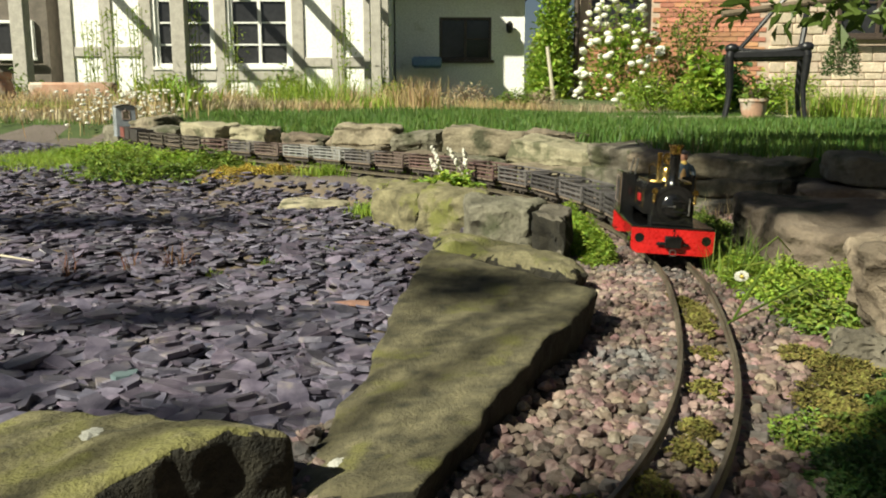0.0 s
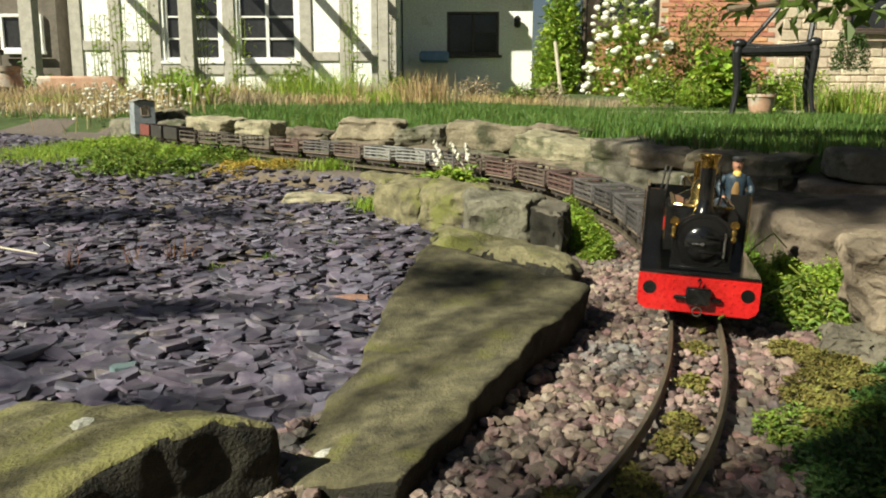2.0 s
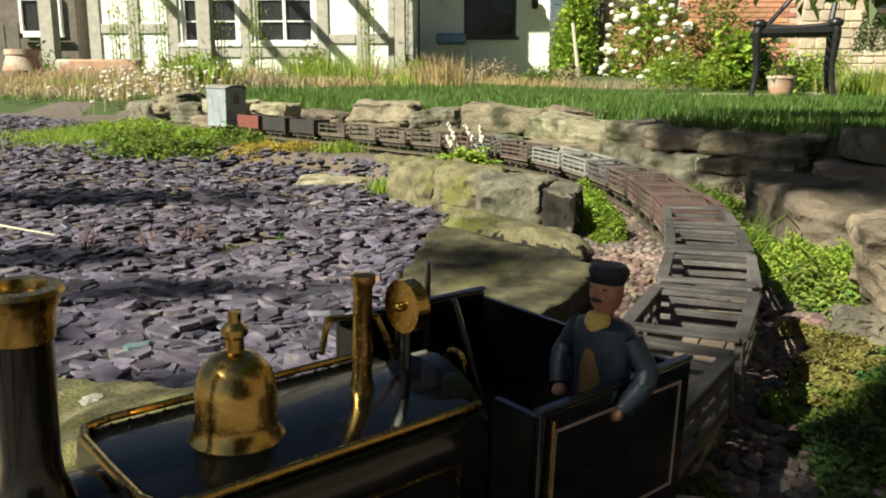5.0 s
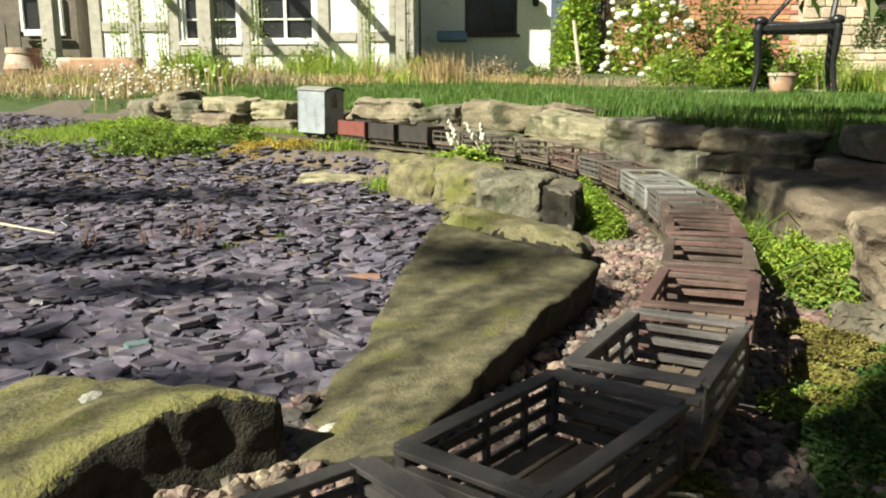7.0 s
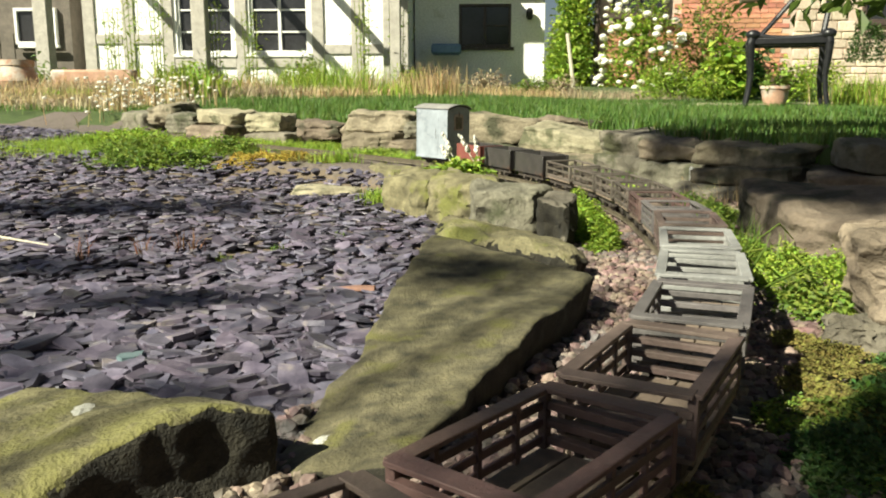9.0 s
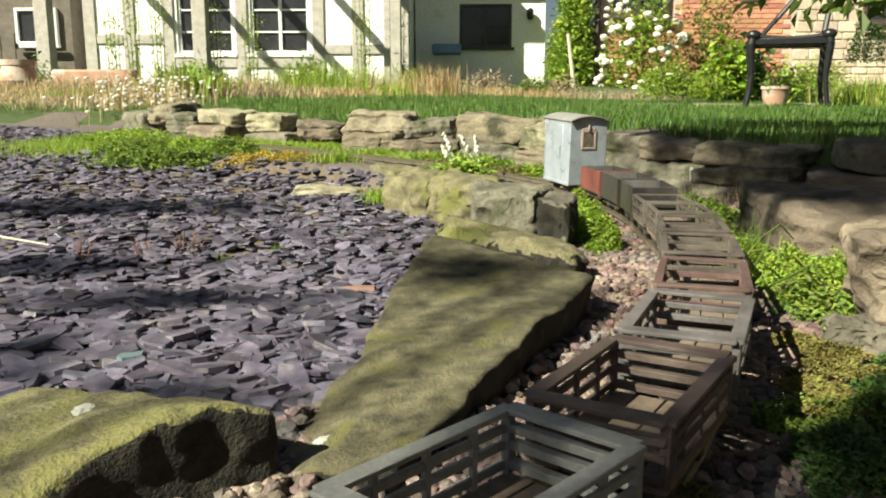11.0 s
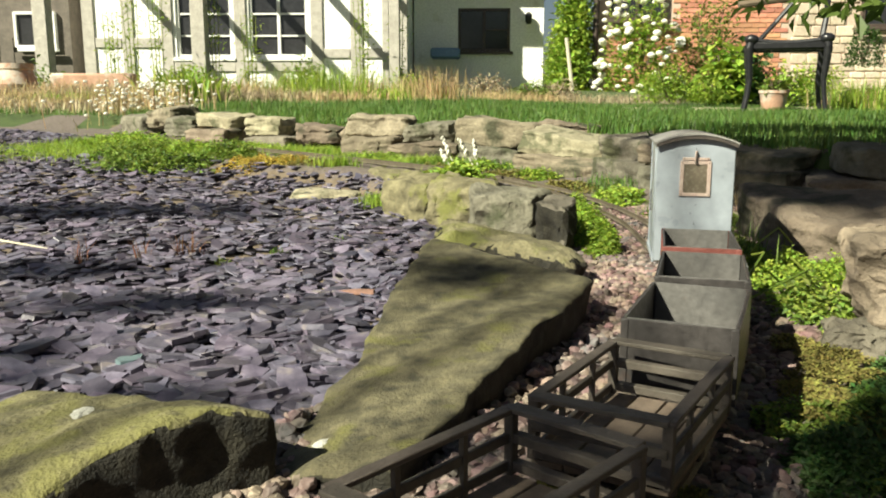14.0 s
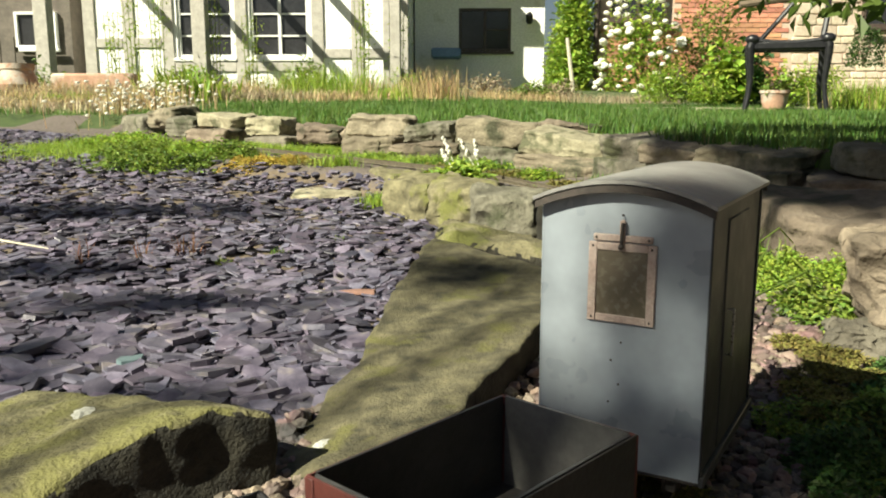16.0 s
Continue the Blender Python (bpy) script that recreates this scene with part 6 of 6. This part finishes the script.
bush("hedge_shrub", (1.55, 14.2, 0.3), (0.25, 0.4, 1.2), 1300, 0.09, M["lime_herb"], "sunlit shrub beside the wing")
for x, y, w_, h_, m, size in ((-2.55, 7.9, 0.30, 0.34, "lime_herb", 0.05), (-1.55, 8.4, 0.26, 0.40, "herb", 0.05), (-0.55, 8.6, 0.22, 0.26, "lime_herb", 0.04), (0.25, 9.2, 0.30, 0.24, "buff_plant", 0.04), (0.75, 9.0, 0.26, 0.20, "herb", 0.04), (3.1, 8.2, 0.3, 0.4, "lime_herb", 0.06)):
    bush("border_plant", (x, y, gz_at(x, y)), (w_, w_ * 0.8, h_), 800, size, M[m], "rounded leafy border plant before the house", "plant")
bush("pinkish_shrub", (1.05, 9.4, 0.15), (0.30, 0.22, 0.22), 900, 0.04, M["buff_plant"], "low pinkish-brown shrub before the wing")
bush("low_green", (-4.3, 8.6, 0.1), (0.5, 0.3, 0.4), 900, 0.06, M["herb"], "green planting beneath the pergola post")
tagged(new("garden_stake", mesh_from("garden_stake", rod(bmesh.new(), (1.62, 12.5, 0.2), (1.50, 12.5, 1.05), 0.03, 0.025, 8), M["straw"])), "pale leaning wooden stake before the shrubs", "stake")

# paved edge and dim clutter by the wing
for i, (x, y, wx, wy) in enumerate(((2.05, 6.75, 0.5, 0.4), (2.6, 6.85, 0.55, 0.4), (1.55, 7.1, 0.5, 0.35), (3.15, 6.9, 0.5, 0.4))):
    rock("paving_stone", [(x - wx / 2, y - wy / 2), (x + wx / 2, y - wy / 2), (x + wx / 2, y + wy / 2), (x - wx / 2, y + wy / 2)], [0.105] * 4, 0.03, M["pale_rock"], 70 + i, "worn buff paving stone at the lawn's far edge", group="paving stones", cuts=5, round_k=9, rough=0.006)

# bricks and stones of the far walls
bricks = [p for p in ((c, r) for r in range(46) for c in range(13))]
brick_me = mesh_from("brick", boxed(-0.1065, 0.1065, -0.012, 0.012, -0.032, 0.032, bevel=0.003), M["brick"], False)
for c, r in bricks:
    x, z = 2.25 + c * 0.225 + (0.112 if r % 2 else 0), 0.18 + r * 0.075
    if x > 4.95 or r > 30 or (2.1 < x < 3.3 and 1.25 < z < 2.4):
        continue
    ob = new("brick", brick_me)
    ob.parent = brick_wall
    ob.location = (x, 13.512, z)
z = 0.15
while z < 2.5:
    h = random.choice((0.11, 0.14, 0.17))
    x = 5.05 + random.uniform(0, 0.15)
    while x < 9.2:
        l = random.uniform(0.18, 0.42)
        if not (6.0 < x + l / 2 < 7.5 and 1.15 < z + h / 2 < 2.4):
            ob = part("stone_block", boxed(x + 0.006, x + l - 0.006, 13.485 + random.uniform(0, 0.012), 13.53, z + 0.006, z + h - 0.006, bevel=0.012), M["ashlar"], brick_wall)
        x += l
    z += h


# ---- trees: one overhead at the lawn's side, its unseen crown added to block skylight, one unseen behind the camera that dapples the ground ----
def leafy_tree(name, trunk, clumps, leaf, per, label, material):
    w = thing(name, label, "tree")
    (bx, by, bz), (tx, ty, tz), r = trunk
    part("trunk", rod(bmesh.new(), (bx, by, bz), (tx, ty, tz), r, r * 0.6, 14), M["bark"], w)
    pts = []
    for x, y, z, rx, ry, rz in clumps:
        part("limb", rod(bmesh.new(), (tx, ty, tz - 0.1), (x, y, z), r * 0.06, r * 0.02, 8), M["bark"], w)
        k = int(per * rx * ry)
        d = rng.normal(size=(k, 3))
        d /= np.linalg.norm(d, axis=1)[:, None]
        pts.append(np.array([x, y, z]) + d * (rng.uniform(0, 1, (k, 1)) ** 0.4) * [rx, ry, rz])
    ob = new("crown", from_arrays("crown", *leaves(np.concatenate(pts), leaf, 0.7, 0.55), material))
    ob.parent = w


M["leaf"] = mat("leaf", (0.05, 0.10, 0.015), (0.09, 0.15, 0.03), 5, 0.45, 0, island=0.35, through_light=0.4)
# unseen clumps, each placed so that its shadow falls on a chosen spot
leafy_tree("garden_tree", ((-3.9, -3.3, -0.1), (-3.5, -2.9, 1.9), 0.14),
           [(-2.34, -1.91, 2.65, 0.34, 0.11, 0.03), (-2.11, -1.73, 2.65, 0.2, 0.08, 0.03), (-1.89, -1.63, 2.65, 0.16, 0.08, 0.03), (-2.05, -1.68, 2.65, 0.18, 0.13, 0.03), (-1.82, -1.03, 2.65, 0.22, 0.13, 0.05), (-1.87, -0.27, 2.65, 0.15, 0.22, 0.05),
            (-1.39, 0.03, 2.7, 0.35, 0.3, 0.1), (-0.89, -0.27, 2.75, 0.5, 0.28, 0.15), (0.11, 0.43, 2.75, 0.7, 0.5, 0.2), (-1.59, -0.62, 2.7, 0.34, 0.22, 0.1), (-3.24, -0.42, 2.65, 0.42, 0.11, 0.03), (-2.92, -1.38, 2.65, 0.12, 0.05, 0.02),
            (-2.84, -1.15, 2.65, 0.22, 0.05, 0.02), (-3.04, -0.95, 2.65, 0.2, 0.05, 0.02), (-2.71, -1.49, 2.65, 0.08, 0.05, 0.02), (-2.37, -1.35, 2.65, 0.1, 0.045, 0.04), (-2.18, -1.8, 2.7, 0.14, 0.11, 0.05), (-2.04, -1.9, 2.7, 0.12, 0.1, 0.05),
            (-2.28, -1.96, 2.7, 0.12, 0.09, 0.05), (-1.89, -0.98, 2.65, 0.17, 0.1, 0.03), (-1.89, -0.66, 2.65, 0.14, 0.12, 0.03), (-2.1, -1.70, 2.65, 0.13, 0.08, 0.03), (-2.32, -1.72, 2.65, 0.12, 0.055, 0.03),
            (-1.76, -0.74, 2.65, 0.20, 0.12, 0.03), (-1.71, -0.39, 2.65, 0.25, 0.15, 0.03), (-1.41, 0.11, 2.65, 0.35, 0.25, 0.05)], 0.055, 9000, "leafy garden tree that dapples the slate with shade", M["leaf"])
# unseen crown, added to keep skylight off right-facing sides
leafy_tree("garden_tree", ((3.0, 0.6, 0.0), (2.5, 0.7, 1.9), 0.12),
           [(2.0, 0.4, 2.1, 0.9, 0.9, 0.5), (1.5, -0.6, 2.3, 0.8, 0.8, 0.5), (1.7, 1.5, 2.1, 0.8, 0.8, 0.45), (2.5, -0.3, 2.8, 1.0, 1.0, 0.6), (2.6, 1.6, 2.7, 0.9, 0.9, 0.6)], 0.12, 1500, "leafy tree beside the track, unseen crown added to block skylight", M["leaf"])
branch = thing("leafy_branch", "overhanging branch with long dark green leaves", "branch")
part("bough", tube(bmesh.new(), [(3.2, 3.0, 0.9), (2.0, 3.0, 0.62), (1.4, 3.0, 0.55), (0.95, 3.0, 0.49)], 0.012, 8), M["bark"], branch)
for i in range(46):
    t = random.uniform(0, 1)
    x, z = 0.92 + 0.75 * t, 0.475 + 0.1 * t + random.uniform(-0.02, 0.05)
    size = random.uniform(0.06, 0.10)
    v, f = leaves(np.array([[0.0, 0.0, 0.0]]), size, 0.2, 0.42)
    ob = new("leaf", from_arrays("leaf", v, f, M["leaf"]))
    ob.parent = branch
    ob.matrix_basis = pose(x, 3.0 + random.uniform(-0.15, 0.15), z, random.uniform(-30, 30), random.uniform(15, 75), random.uniform(-180, 180))
for i in range(70):
    x, z = random.uniform(1.12, 1.75), random.uniform(0.40, 0.50)
    v, f = leaves(np.array([[0.0, 0.0, 0.0]]), random.uniform(0.07, 0.11), 0.1, 0.42)
    ob = new("leaf", from_arrays("leaf", v, f, M["leaf"]))
    ob.parent = branch
    ob.matrix_basis = pose(x, 3.0 + random.uniform(-0.1, 0.1), z + 0.04, 0, random.uniform(40, 85), random.uniform(-180, 180))


# unseen tall hedges, added at the side and behind to block skylight
def hedge(x0, x1, y0, y1, high):
    w = thing("unseen_hedge", "unseen tall green hedge added to block skylight", "hedge")
    part("core", boxed(x0 + 0.1, x1 - 0.1, y0 + 0.1, y1 - 0.1, -0.1, high - 0.1), M["bark"], w)
    n = int(420 * ((x1 - x0) + (y1 - y0)) * high)
    q = np.stack([rng.uniform(x0, x1, n), rng.uniform(y0, y1, n), rng.uniform(0.0, high, n)], 1)
    side = rng.integers(0, 4, n)
    q[side == 0, 0], q[side == 1, 0], q[side == 2, 1], q[side == 3, 1] = x0, x1, y0, y1
    q += rng.normal(0, 0.05, (n, 3))
    ob = new("foliage", from_arrays("foliage", *leaves(q, 0.09, 0.8, 0.6), M["dark_herb"]))
    ob.parent = w


hedge(1.9, 2.7, -2.6, 2.4, 2.4)
hedge(0.2, 1.9, -3.2, -2.4, 2.4)


# ---- what moves ----
TIMES = [0, 0.5, 2, 3.5, 7, 9, 11.5, 12.5, 13.5, 14.5, 15, 16]
WAY = [5.128, 5.192, 5.428, 5.722, 6.452, 6.928, 7.562, 7.822, 8.040, 8.247, 8.368, 8.622]
PITCH = 0.1185


def way_at(t):
    """How far the engine's front has come along the line, smoothly between the times."""
    slope = np.gradient(WAY, TIMES)
    i = min(max(int(np.searchsorted(TIMES, t, "right")) - 1, 0), len(TIMES) - 2)
    h = TIMES[i + 1] - TIMES[i]
    k = (t - TIMES[i]) / h
    return ((1 + 2 * k) * (1 - k) ** 2 * WAY[i] + k * (1 - k) ** 2 * h * slope[i] + k * k * (3 - 2 * k) * WAY[i + 1] + k * k * (k - 1) * h * slope[i + 1])


def motions():
    times = [i * 0.25 for i in range(65)]
    walk(engine, [(t, riding(way_at(t) - 0.125, 0.07) @ pose(0.02, 0, 0, -3.0, 0, -2)) for t in times])
    walk(doll, [(t, riding(way_at(t) - 0.125, 0.07) @ pose(-0.046, 0.0375, -0.004, -3.0, 0, -2)) for t in times])
    for i, w in enumerate(WAGONS):
        walk(w, [(t, riding(way_at(t) - 0.227 - PITCH * i - 0.053, 0.044)) for t in times])
    walk(van, [(t, riding(way_at(t) - 2.858 - 0.058, 0.056)) for t in times])


motions()
